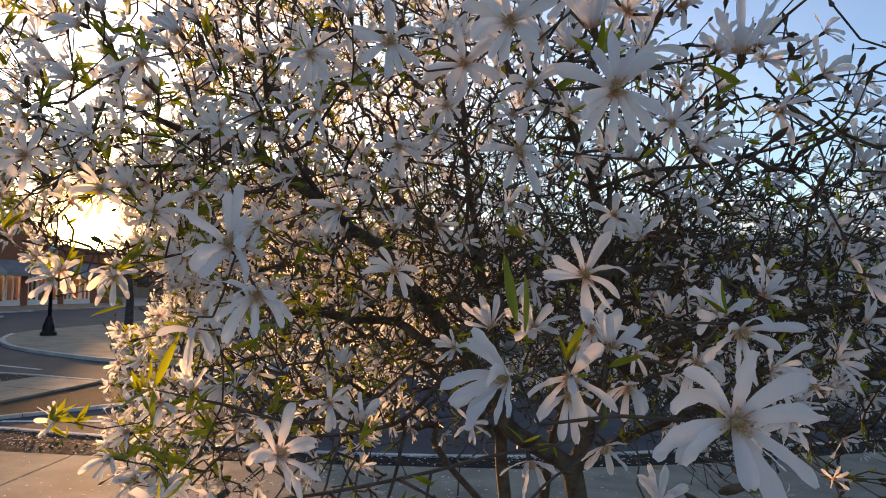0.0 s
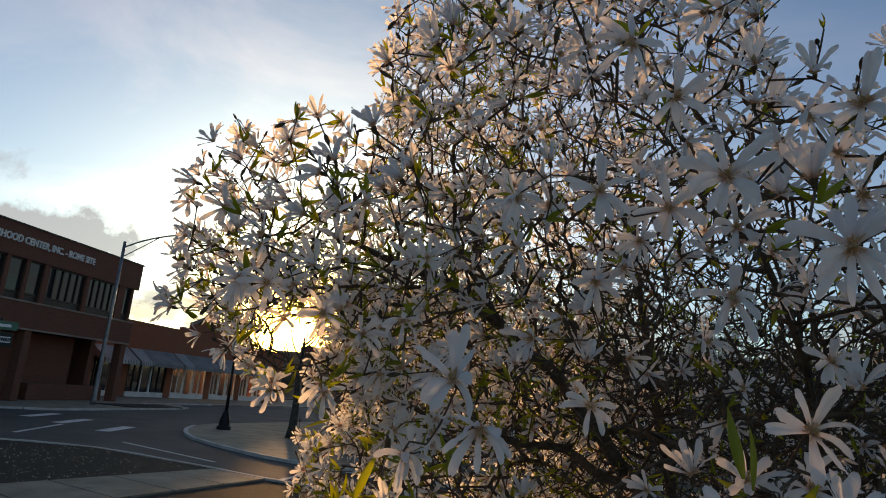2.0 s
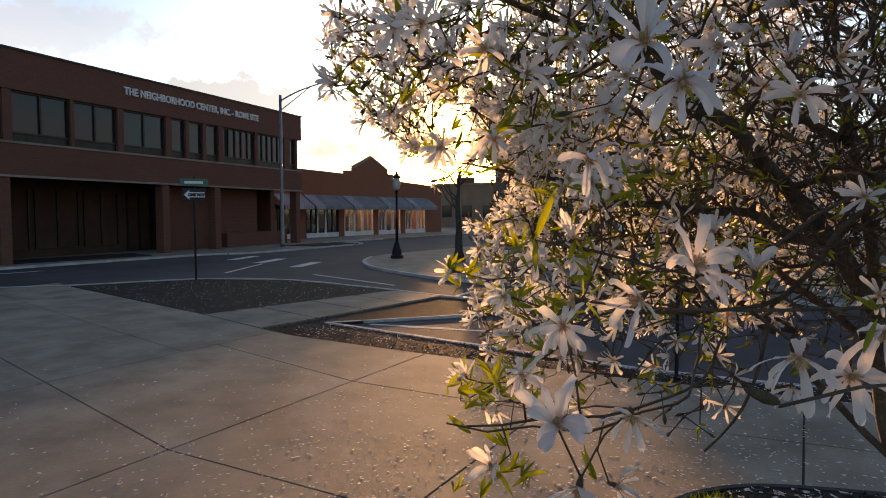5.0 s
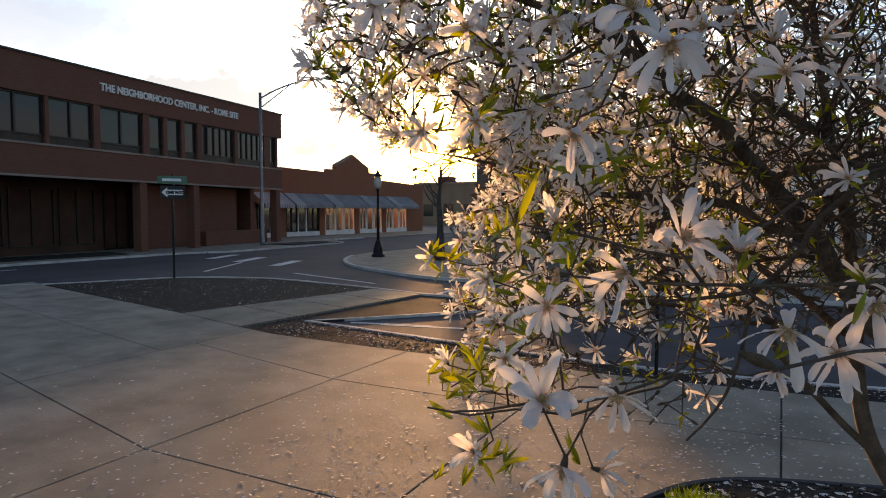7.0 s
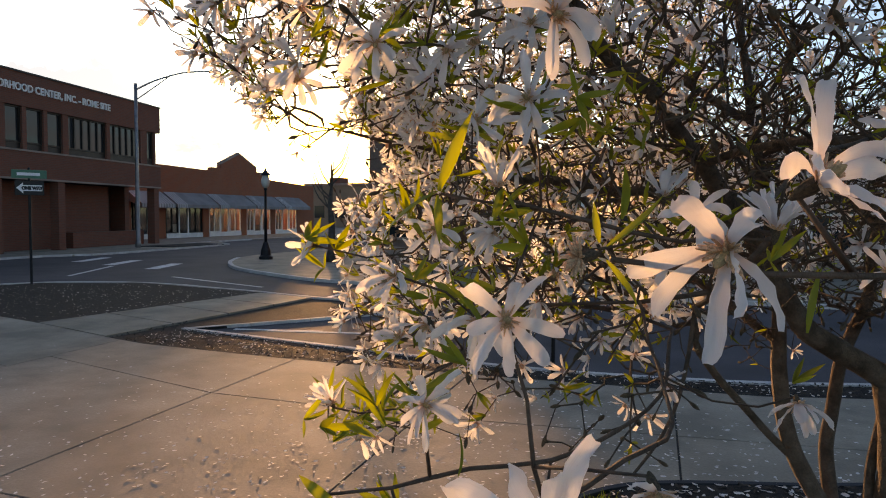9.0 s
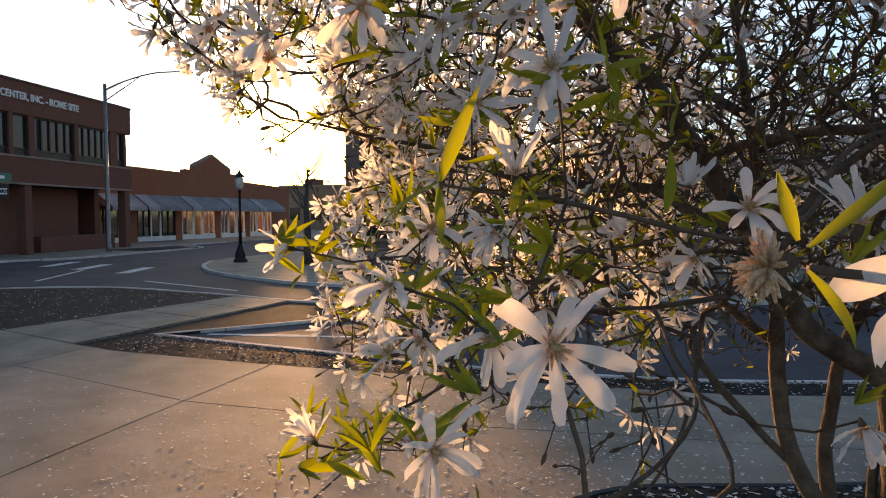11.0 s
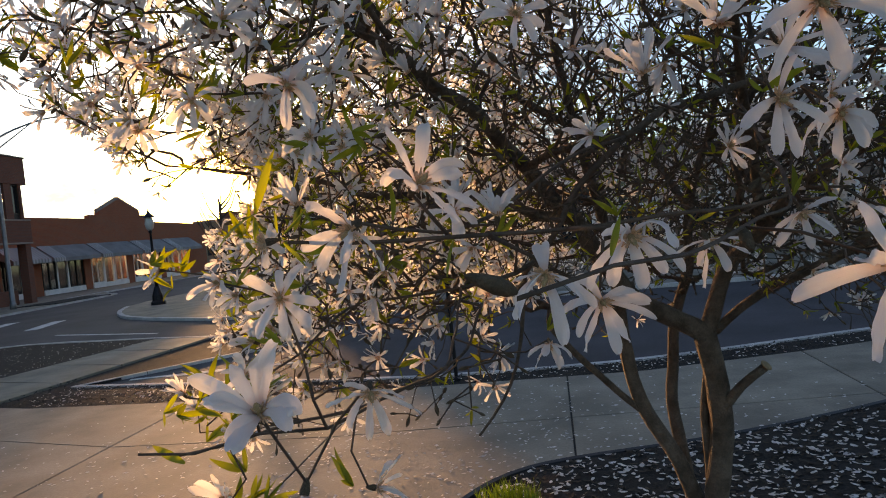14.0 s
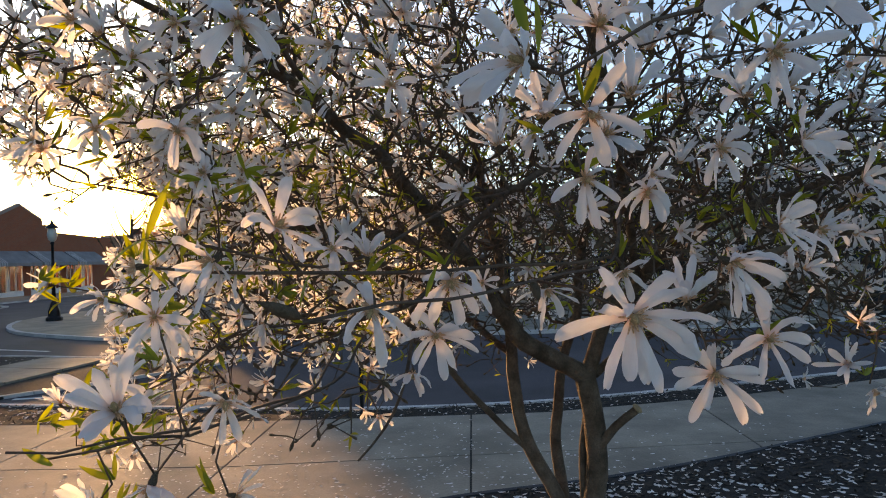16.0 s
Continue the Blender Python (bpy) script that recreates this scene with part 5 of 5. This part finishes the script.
tw = raw_mesh("twigs", twig_v, twig_f, M_TWIG, magnolia, "dense net of thin dark twigs")
tw["kind"] = "stuff"
for place, r, way in (((0.555, 2.615, 1.118), 0.021, (0.5, -0.3, 0.6)), ((-0.178, 2.695, 1.282), 0.012, (-0.5, -0.3, 0.7))):
    p = part("cut_end", lathe([(r * 1.06, 0), (r, 0.004), (r * 0.3, 0.005)], 10), M_CUT, magnolia, "pale sawn end of a cut branch")
    p.matrix_basis = Matrix.Translation(place) @ Vector(way).to_track_quat("Z", "Y").to_matrix().to_4x4()


# ---- flowers ----
def petal_into(V, F, U, length, width, open_, curl, twist, az, rnd, rows=7, cols=4):
    """One strap-shaped tepal round the z axis. open_: its angle from the axis; curl: how far it bends back."""
    base = len(V)
    pos, ang = Vector((0.012, 0, 0)), open_
    spine = []
    ts = [1 - (1 - k / (rows - 1)) ** 1.7 for k in range(rows)]
    for k, t in enumerate(ts):
        spine.append((pos.copy(), ang))
        dt = (ts[k + 1] if k + 1 < rows else 1.0) - t
        pos = pos + Vector((math.sin(ang), 0, math.cos(ang))) * length * dt
        ang += curl * dt * (0.4 + 1.2 * t)
    cup = rnd.uniform(0.10, 0.28)
    ripple, ph = rnd.uniform(0.005, 0.04), rnd.uniform(0, 6)
    for k, (p, a) in enumerate(spine):
        t = ts[k]
        half = width * (0.33 + 1.0 * t - 0.3 * t * t) * (1 if t < 0.62 else max(0.05, 1 - ((t - 0.62) / 0.38) ** 2.4) ** 0.5)
        tw_ = twist * t
        nrm = Vector((-math.cos(a), 0, math.sin(a)))
        for c in range(cols):
            s = 2 * c / (cols - 1) - 1
            off = Vector((0, math.cos(tw_), 0)) * s * half + nrm * (math.sin(tw_) * s * half + cup * s * s * half + ripple * math.sin(ph + 9 * t + 2 * s) * t)
            q = p + off
            V.append((q.x * math.cos(az) - q.y * math.sin(az), q.x * math.sin(az) + q.y * math.cos(az), q.z))
            U.append((c / (cols - 1), t))
    for k in range(rows - 1):
        for c in range(cols - 1):
            i = base + k * cols + c
            F.append((i, i + cols, i + cols + 1, i + 1))


def hanging_bloom(kind, turn, rnd, rows=11, cols=5):
    """Petals of one bloom about one unit wide, each bent by its own weight. turn: the bloom's rotation."""
    down = turn.to_3x3().inverted() @ Vector((0, 0, -1))
    out = []
    n = {"f": rnd.randint(9, 13), "u": rnd.randint(8, 12), "s": rnd.randint(8, 12), "d": rnd.randint(6, 9)}[kind]
    lean = {"f": (54, 86), "u": (20, 56), "s": (36, 74), "d": (40, 88)}[kind]
    age = {"f": rnd.uniform(0.2, 0.9), "u": rnd.uniform(0.0, 0.6), "s": rnd.uniform(0.2, 1.0), "d": rnd.uniform(0.5, 1.5)}[kind]
    for k in range(n):
        V, F, U = [], [], []
        az = 2 * math.pi * k / n + rnd.gauss(0, 0.24)
        op = radians(rnd.uniform(*lean) - 14 * (k % 2))
        length, width = 0.53 * rnd.uniform(0.78, 1.18), 0.060 * rnd.uniform(0.75, 1.3)
        way = Vector((math.sin(op) * math.cos(az), math.sin(op) * math.sin(az), math.cos(op)))
        side = Vector((-math.sin(az), math.cos(az), 0))
        pos = Vector((math.cos(az), math.sin(az), 0)) * 0.012
        weight, back, twist = age * rnd.uniform(0.4, 1.3), rnd.uniform(-0.5, 1.0), rnd.gauss(0, 0.55)
        if rnd.random() < 0.12:
            weight += 1.2
        cup, ripple, ph = rnd.uniform(0.08, 0.42), rnd.uniform(0.004, 0.022), rnd.uniform(0, 6)
        notch = rnd.uniform(0.0, 0.10)
        for r in range(rows):
            t = 1 - (1 - r / (rows - 1)) ** 1.5
            half = width * (0.30 + 1.25 * t - 0.5 * t * t) * (1 if t < 0.66 else max(0.06, 1 - ((t - 0.66) / 0.34) ** 2.6) ** 0.5)
            nrm = way.cross(side).normalized()
            s2 = side * math.cos(twist * t) + nrm * math.sin(twist * t)
            n2 = way.cross(s2).normalized()
            for c in range(cols):
                q = 2 * c / (cols - 1) - 1
                wave = ripple * math.sin(ph + 11 * t + 2.4 * q) * t + 0.5 * ripple * math.sin(2 * ph + 23 * t) * q
                p = pos + s2 * q * half - n2 * (cup * q * q * half + wave) - way * (notch * 0.3 * (1 - abs(q)) * (1 if r == rows - 1 else 0)) * length
                V.append(tuple(p))
                U.append((c / (cols - 1), t))
            if r < rows - 1:
                dt = 1 - (1 - (r + 1) / (rows - 1)) ** 1.5 - t
                pos = pos + way * length * dt
                outward = (way - Vector((0, 0, 1)) * way.z)
                outward = outward.normalized() if outward.length > 1e-3 else Vector((math.cos(az), math.sin(az), 0))
                way = (way + down * weight * dt * (0.5 + 1.4 * t) + (outward - Vector((0, 0, 0.6))) * back * dt * t).normalized()
                side = (side - way * side.dot(way)).normalized()
        for r in range(rows - 1):
            for c in range(cols - 1):
                i = r * cols + c
                F.append((i, i + cols, i + cols + 1, i + 1))
        out.append((V, F, U))
    return out


def bloom(kind, seed, rows=7, cols=4):
    """Verts, faces and UVs of a bloom about one unit wide that looks along +z."""
    rnd = random.Random(seed)
    V, F, U = [], [], []
    n = {"f": rnd.randint(8, 12), "u": rnd.randint(8, 12), "s": rnd.randint(8, 11), "d": rnd.randint(5, 8)}[kind]
    for k in range(n):
        ring = k % 2
        az = 2 * math.pi * k / n + rnd.gauss(0, 0.2)
        ln = 0.5 * rnd.uniform(0.86, 1.12)
        wd = 0.064 * rnd.uniform(0.7, 1.25)
        if kind == "f":
            op, cu = radians(rnd.uniform(52, 84) - 14 * ring), radians(rnd.uniform(0, 55))
        elif kind == "u":
            op, cu = radians(rnd.uniform(26, 58) - 8 * ring), radians(rnd.uniform(0, 45))
        elif kind == "s":
            op, cu = radians(rnd.uniform(40, 76) - 10 * ring), radians(rnd.uniform(5, 60))
        else:
            op, cu = radians(rnd.uniform(50, 90)), radians(rnd.uniform(-40, 30))
        petal_into(V, F, U, ln, wd, op + radians(rnd.gauss(0, 14)), cu + radians(rnd.gauss(0, 28)), rnd.gauss(0, 0.55), az, rnd, rows, cols)
    return V, F, U, n


def centre_mesh(seed):
    """Stamens round a small cone, in one mesh."""
    rnd = random.Random(seed)
    bm = bmesh.new()
    for k in range(34):
        az, op, ln = rnd.uniform(0, 6.28), radians(rnd.uniform(15, 80)), rnd.uniform(0.07, 0.135)
        d_ = Vector((math.sin(op) * math.cos(az), math.sin(op) * math.sin(az), math.cos(op)))
        a = d_ * 0.02
        tube([a, a + d_ * ln * 0.6, a + d_ * ln], [0.009, 0.011, 0.005], 4, bm)
    me = bpy.data.meshes.new("stamen_cluster")
    bm.to_mesh(me)
    bm.free()
    me.materials.append(M_STAMEN)
    return me


def cone_mesh():
    bm = lathe([(0.022, -0.02), (0.034, 0.03), (0.032, 0.08), (0.018, 0.13), (0.004, 0.15)], 8)
    me = bpy.data.meshes.new("pistil")
    bm.to_mesh(me)
    bm.free()
    me.materials.append(M_PISTIL)
    return me


def cup_mesh():
    """Brown furry bud scales behind the bloom."""
    bm = lathe([(0.012, -0.16), (0.03, -0.12), (0.045, -0.05), (0.04, 0.0), (0.02, 0.012)], 8)
    me = bpy.data.meshes.new("bud_scale")
    bm.to_mesh(me)
    bm.free()
    me.materials.append(M_BUD)
    return me


CENTRES = [centre_mesh(k) for k in range(3)]
PISTIL, CUP = cone_mesh(), cup_mesh()
order = sorted(range(len(FLOWERS)), key=lambda k: (FLOWERS[k][0] - Vector((-0.1, 0.2, 1.85))).length)
fv, ff, fu, cv, cf = [], [], [], [], []
far_blooms = {k: [bloom(k, 7000 + 10 * ord(k) + j, 6, 3)[:3] for j in range(5)] for k in "fusd"}
for rank, k in enumerate(order):
    place, size, way, kind = FLOWERS[k]
    turn = way.to_track_quat("Z", "Y").to_matrix().to_4x4() @ Matrix.Rotation(rt.uniform(0, 6.28), 4, "Z")
    m = Matrix.Translation(place) @ turn @ Matrix.Diagonal((size, size, size, 1))
    if rank < 300:
        ob = new("flower", CUP)
        ob.parent = magnolia
        ob.matrix_basis = m
        for nm, me in (("stamen_cluster", rt.choice(CENTRES)), ("pistil", PISTIL)):
            c = new(nm, me)
            c.parent = ob
        petals = hanging_bloom(kind, turn, rt, *((11, 5) if rank < 160 else (8, 4)))
        if rank < 160:
            for V, F, U in petals:
                raw_mesh("petal", V, F, M_PETAL, ob, "", U)
        else:
            V, F, U = [], [], []
            for v, f, u in petals:
                F += [tuple(q + len(V) for q in g) for g in f]
                V, U = V + v, U + u
            raw_mesh("corolla", V, F, M_PETAL, ob, "", U)
    else:
        V, F, U = rt.choice(far_blooms[kind])
        n0 = len(fv)
        fv += [tuple(m @ Vector(v)) for v in V]
        ff += [tuple(i + n0 for i in f) for f in F]
        fu += U
        n0 = len(cv)
        for j in range(6):
            a = j * math.pi / 3
            cv.append(tuple(m @ Vector((0.05 * math.cos(a), 0.05 * math.sin(a), 0.0))))
            cv.append(tuple(m @ Vector((0.075 * math.cos(a), 0.075 * math.sin(a), 0.09))))
        cf += [(n0 + 2 * j, n0 + (2 * j + 2) % 12, n0 + (2 * j + 3) % 12, n0 + 2 * j + 1) for j in range(6)]
o = raw_mesh("far_flowers", fv, ff, M_PETAL, magnolia, "white blooms farther back in the crown", fu)
o["kind"] = "stuff"
o = raw_mesh("far_flower_centres", cv, cf, M_STAMEN, magnolia, "tan stamens of the blooms farther back")
o["kind"] = "stuff"


# ---- leaves and buds ----
def leaf_mesh(seed, rows=6):
    rnd = random.Random(seed)
    V, F, U = [], [], []
    fold, curl, a, p = rnd.uniform(0.25, 0.8), radians(rnd.uniform(-35, 60)), 0.0, Vector((0, 0, 0))
    for k in range(rows):
        t = k / (rows - 1)
        half = 0.105 * math.sin(math.pi * min(1, 0.06 + 0.94 * t) ** 0.9) + 0.006
        nrm = Vector((-math.sin(a), 0, math.cos(a)))
        for s in (-1, 0, 1):
            q = p + Vector((0, s * half * math.cos(fold), 0)) + nrm * abs(s) * half * math.sin(fold)
            V.append((q.z, q.y, q.x))
            U.append((0.5 + 0.5 * s, 0.3 + 0.7 * t))
        p = p + Vector((math.cos(a), 0, math.sin(a))) / (rows - 1)
        a += curl / (rows - 1)
    for k in range(rows - 1):
        for c in range(2):
            i = k * 3 + c
            F.append((i, i + 3, i + 4, i + 1))
    return V, F, U


for _ in range(90):
    k = rt.choice([f for f in FLOWERS[:140] if f[0].x < -0.2 and f[0].z < 1.95])
    q = k[0] - k[2] * 0.03 + Vector((rt.gauss(0, 1), rt.gauss(0, 1), rt.gauss(0, 1))) * 0.03
    if eye_gap(q) > 0.45:
        leaf_tips.append((q, Vector((rt.gauss(-0.3, 1), rt.gauss(0, 1), rt.gauss(0.5, 0.8))).normalized()))
LEAVES = [leaf_mesh(k) for k in range(6)]
LEAF_MESHES = []
for V, F, U in LEAVES:
    me = bpy.data.meshes.new("leaf")
    me.from_pydata(V, [], F)
    me.uv_layers.new(name="UVMap").data.foreach_set("uv", np.array([U[v] for f in F for v in f], dtype=np.float32).ravel())
    me.materials.append(M_LEAF)
    me.polygons.foreach_set("use_smooth", [True] * len(me.polygons))
    LEAF_MESHES.append(me)


def leaf_at(x, y, z, size, way):
    ob = new("leaf", rt.choice(LEAF_MESHES))
    ob.parent = magnolia
    ob.matrix_basis = Matrix.Translation((x, y, z)) @ Vector(way).normalized().to_track_quat("Z", "Y").to_matrix().to_4x4() @ Matrix.Rotation(rt.uniform(0, 6.28), 4, "Z") @ Matrix.Diagonal((size, size, size, 1))


leaf_at(-0.45, 1.00, 1.76, 0.098, (0.3, -0.1, 0.9))
leaf_at(-0.45, 1.00, 1.76, 0.09, (-0.9, -0.1, -0.35))
leaf_at(-0.45, 1.00, 1.755, 0.055, (0.1, 0.0, -1.0))
leaf_at(-0.25, 1.00, 1.73, 0.055, (0.15, 0.0, 1.0))
leaf_at(-0.46, 0.80, 1.48, 0.05, (-0.8, 0.0, 0.4))
leaf_at(-0.38, 0.88, 1.49, 0.045, (0.2, 0.0, 1.0))
leaf_at(-0.12, 0.72, 1.67, 0.04, (0.0, 0.3, 1.0))
leaf_at(0.02, 0.66, 1.68, 0.035, (0.2, 0.2, 1.0))
leaf_at(0.12, 0.62, 1.90, 0.07, (-0.3, 0.1, 1.0))
leaf_at(0.13, 0.63, 1.89, 0.06, (0.2, 0.1, 1.0))
lv, lf, lu = [], [], []
leaf_tips.sort(key=lambda q: (q[0] - Vector((-0.1, 0.2, 1.85))).length)
count = 0
for p, way in leaf_tips:
    if eye_gap(p) < 0.42:
        continue
    for _ in range(rt.randint(2, 4) + (1 if p.x < -0.25 else 0)):
        d_ = (way + Vector((rt.gauss(0, 1), rt.gauss(0, 1), rt.gauss(0.3, 1))) * 0.5).normalized()
        s = rt.uniform(0.024, 0.052) * (1.05 if p.x < -0.25 else 0.95)
        if count < 290:
            leaf_at(p.x, p.y, p.z, s, d_)
            count += 1
            continue
        m = Matrix.Translation(p) @ d_.to_track_quat("Z", "Y").to_matrix().to_4x4() @ Matrix.Rotation(rt.uniform(0, 6.28), 4, "Z") @ Matrix.Diagonal((s, s, s, 1))
        V, F, U = rt.choice(LEAVES)
        n0 = len(lv)
        lv += [tuple(m @ Vector(v)) for v in V]
        lf += [tuple(i + n0 for i in f) for f in F]
        lu += U
o = raw_mesh("young_leaves", lv, lf, M_LEAF, magnolia, "small yellow-green leaves at the twig ends", lu)
o["kind"] = "stuff"
bv, bf = [], []
for p, way in bud_tips:
    s = rt.uniform(0.6, 1.3)
    tube_into(bv, bf, [p - way * 0.004, p + way * 0.006 * s, p + way * 0.013 * s, p + way * 0.019 * s], [0.002, 0.0042 * s, 0.0036 * s, 0.0008], 5)
o = raw_mesh("buds", bv, bf, M_BUD, magnolia, "small brown furry buds on the twig ends")
o["kind"] = "stuff"


spent = new("spent_flower", CUP)
spent.parent = magnolia
spent["label"] = "spent bloom, its orange-brown stamens bare of petals"
spent.matrix_basis = Matrix.Translation((-0.222, 0.592, 1.716)) @ Vector((-0.6, -0.6, -0.1)).to_track_quat("Z", "Y").to_matrix().to_4x4() @ Matrix.Diagonal((0.065, 0.065, 0.065, 1))
for me in CENTRES[:2]:
    c = new("stamen_cluster", me)
    c.parent = spent
leaf_at(-0.212, 0.600, 1.720, 0.032, (0.8, 0.2, 0.5))
leaf_at(-0.212, 0.600, 1.715, 0.026, (0.6, 0.1, -0.5))
leaf_at(-0.215, 0.598, 1.722, 0.020, (-0.3, 0.2, 1.0))


def big_bud(a, b, r):
    """A large furry bud from a to b."""
    a, b = Vector(a), Vector(b)
    pts = [a.lerp(b, t) for t in (0, 0.15, 0.4, 0.7, 0.9, 1.0)]
    ob = raw_mesh("furry_bud", *(lambda V, F: (tube_into(V, F, pts, [r * q for q in (0.35, 0.8, 1.0, 0.75, 0.4, 0.05)], 9), (V, F))[1])([], []), M_BUD, magnolia, "large brown furry bud")
    return ob


big_bud((-0.026, 0.438, 1.683), (-0.044, 0.418, 1.694), 0.0042)
big_bud((0.12, 0.705, 1.690), (0.125, 0.69, 1.672), 0.005)
big_bud((0.36, 0.80, 1.70), (0.395, 0.785, 1.716), 0.006)

# ---- pavement slabs, piece by piece ----
for i in range(len(COLS) - 1):
    for j in range(len(LINES)):
        g = 0.010
        last = j == len(LINES) - 1
        x0, x1 = COLS[i] + g, COLS[i + 1] - g
        pts = []
        low_y = [joint_y(j, x, i) + g for x in (x0, x1)]
        pts += [(x0 - SKEW * (low_y[0] - 4), low_y[0]), (x1 - SKEW * (low_y[1] - 4), low_y[1])]
        for s in range(6, -1, -1) if last else (1, 0):
            xx = x0 + (x1 - x0) * (s / 6 if last else s)
            y = bound(xx - SKEW * 3.4, EDGE) - 0.004 if last else joint_y(j + 1, xx, i) - g
            pts.append((xx - SKEW * (y - 4), y))
        bm = bmesh.new()
        top = [bm.verts.new((x, y, 0.0)) for x, y in pts]
        cx, cy = sum(p[0] for p in pts) / len(pts), sum(p[1] for p in pts) / len(pts)
        rim = [bm.verts.new((x + (x - cx) * 0.002, y + (y - cy) * 0.002, -0.005)) for x, y in pts]
        bot = [bm.verts.new((x + (x - cx) * 0.002, y + (y - cy) * 0.002, -0.02)) for x, y in pts]
        bm.faces.new(top)
        for k in range(len(pts)):
            q = (k + 1) % len(pts)
            bm.faces.new((rim[k], rim[q], top[q], top[k]))
            bm.faces.new((bot[k], bot[q], rim[q], rim[k]))
        part("slab", bm, M_SLAB, pavement)
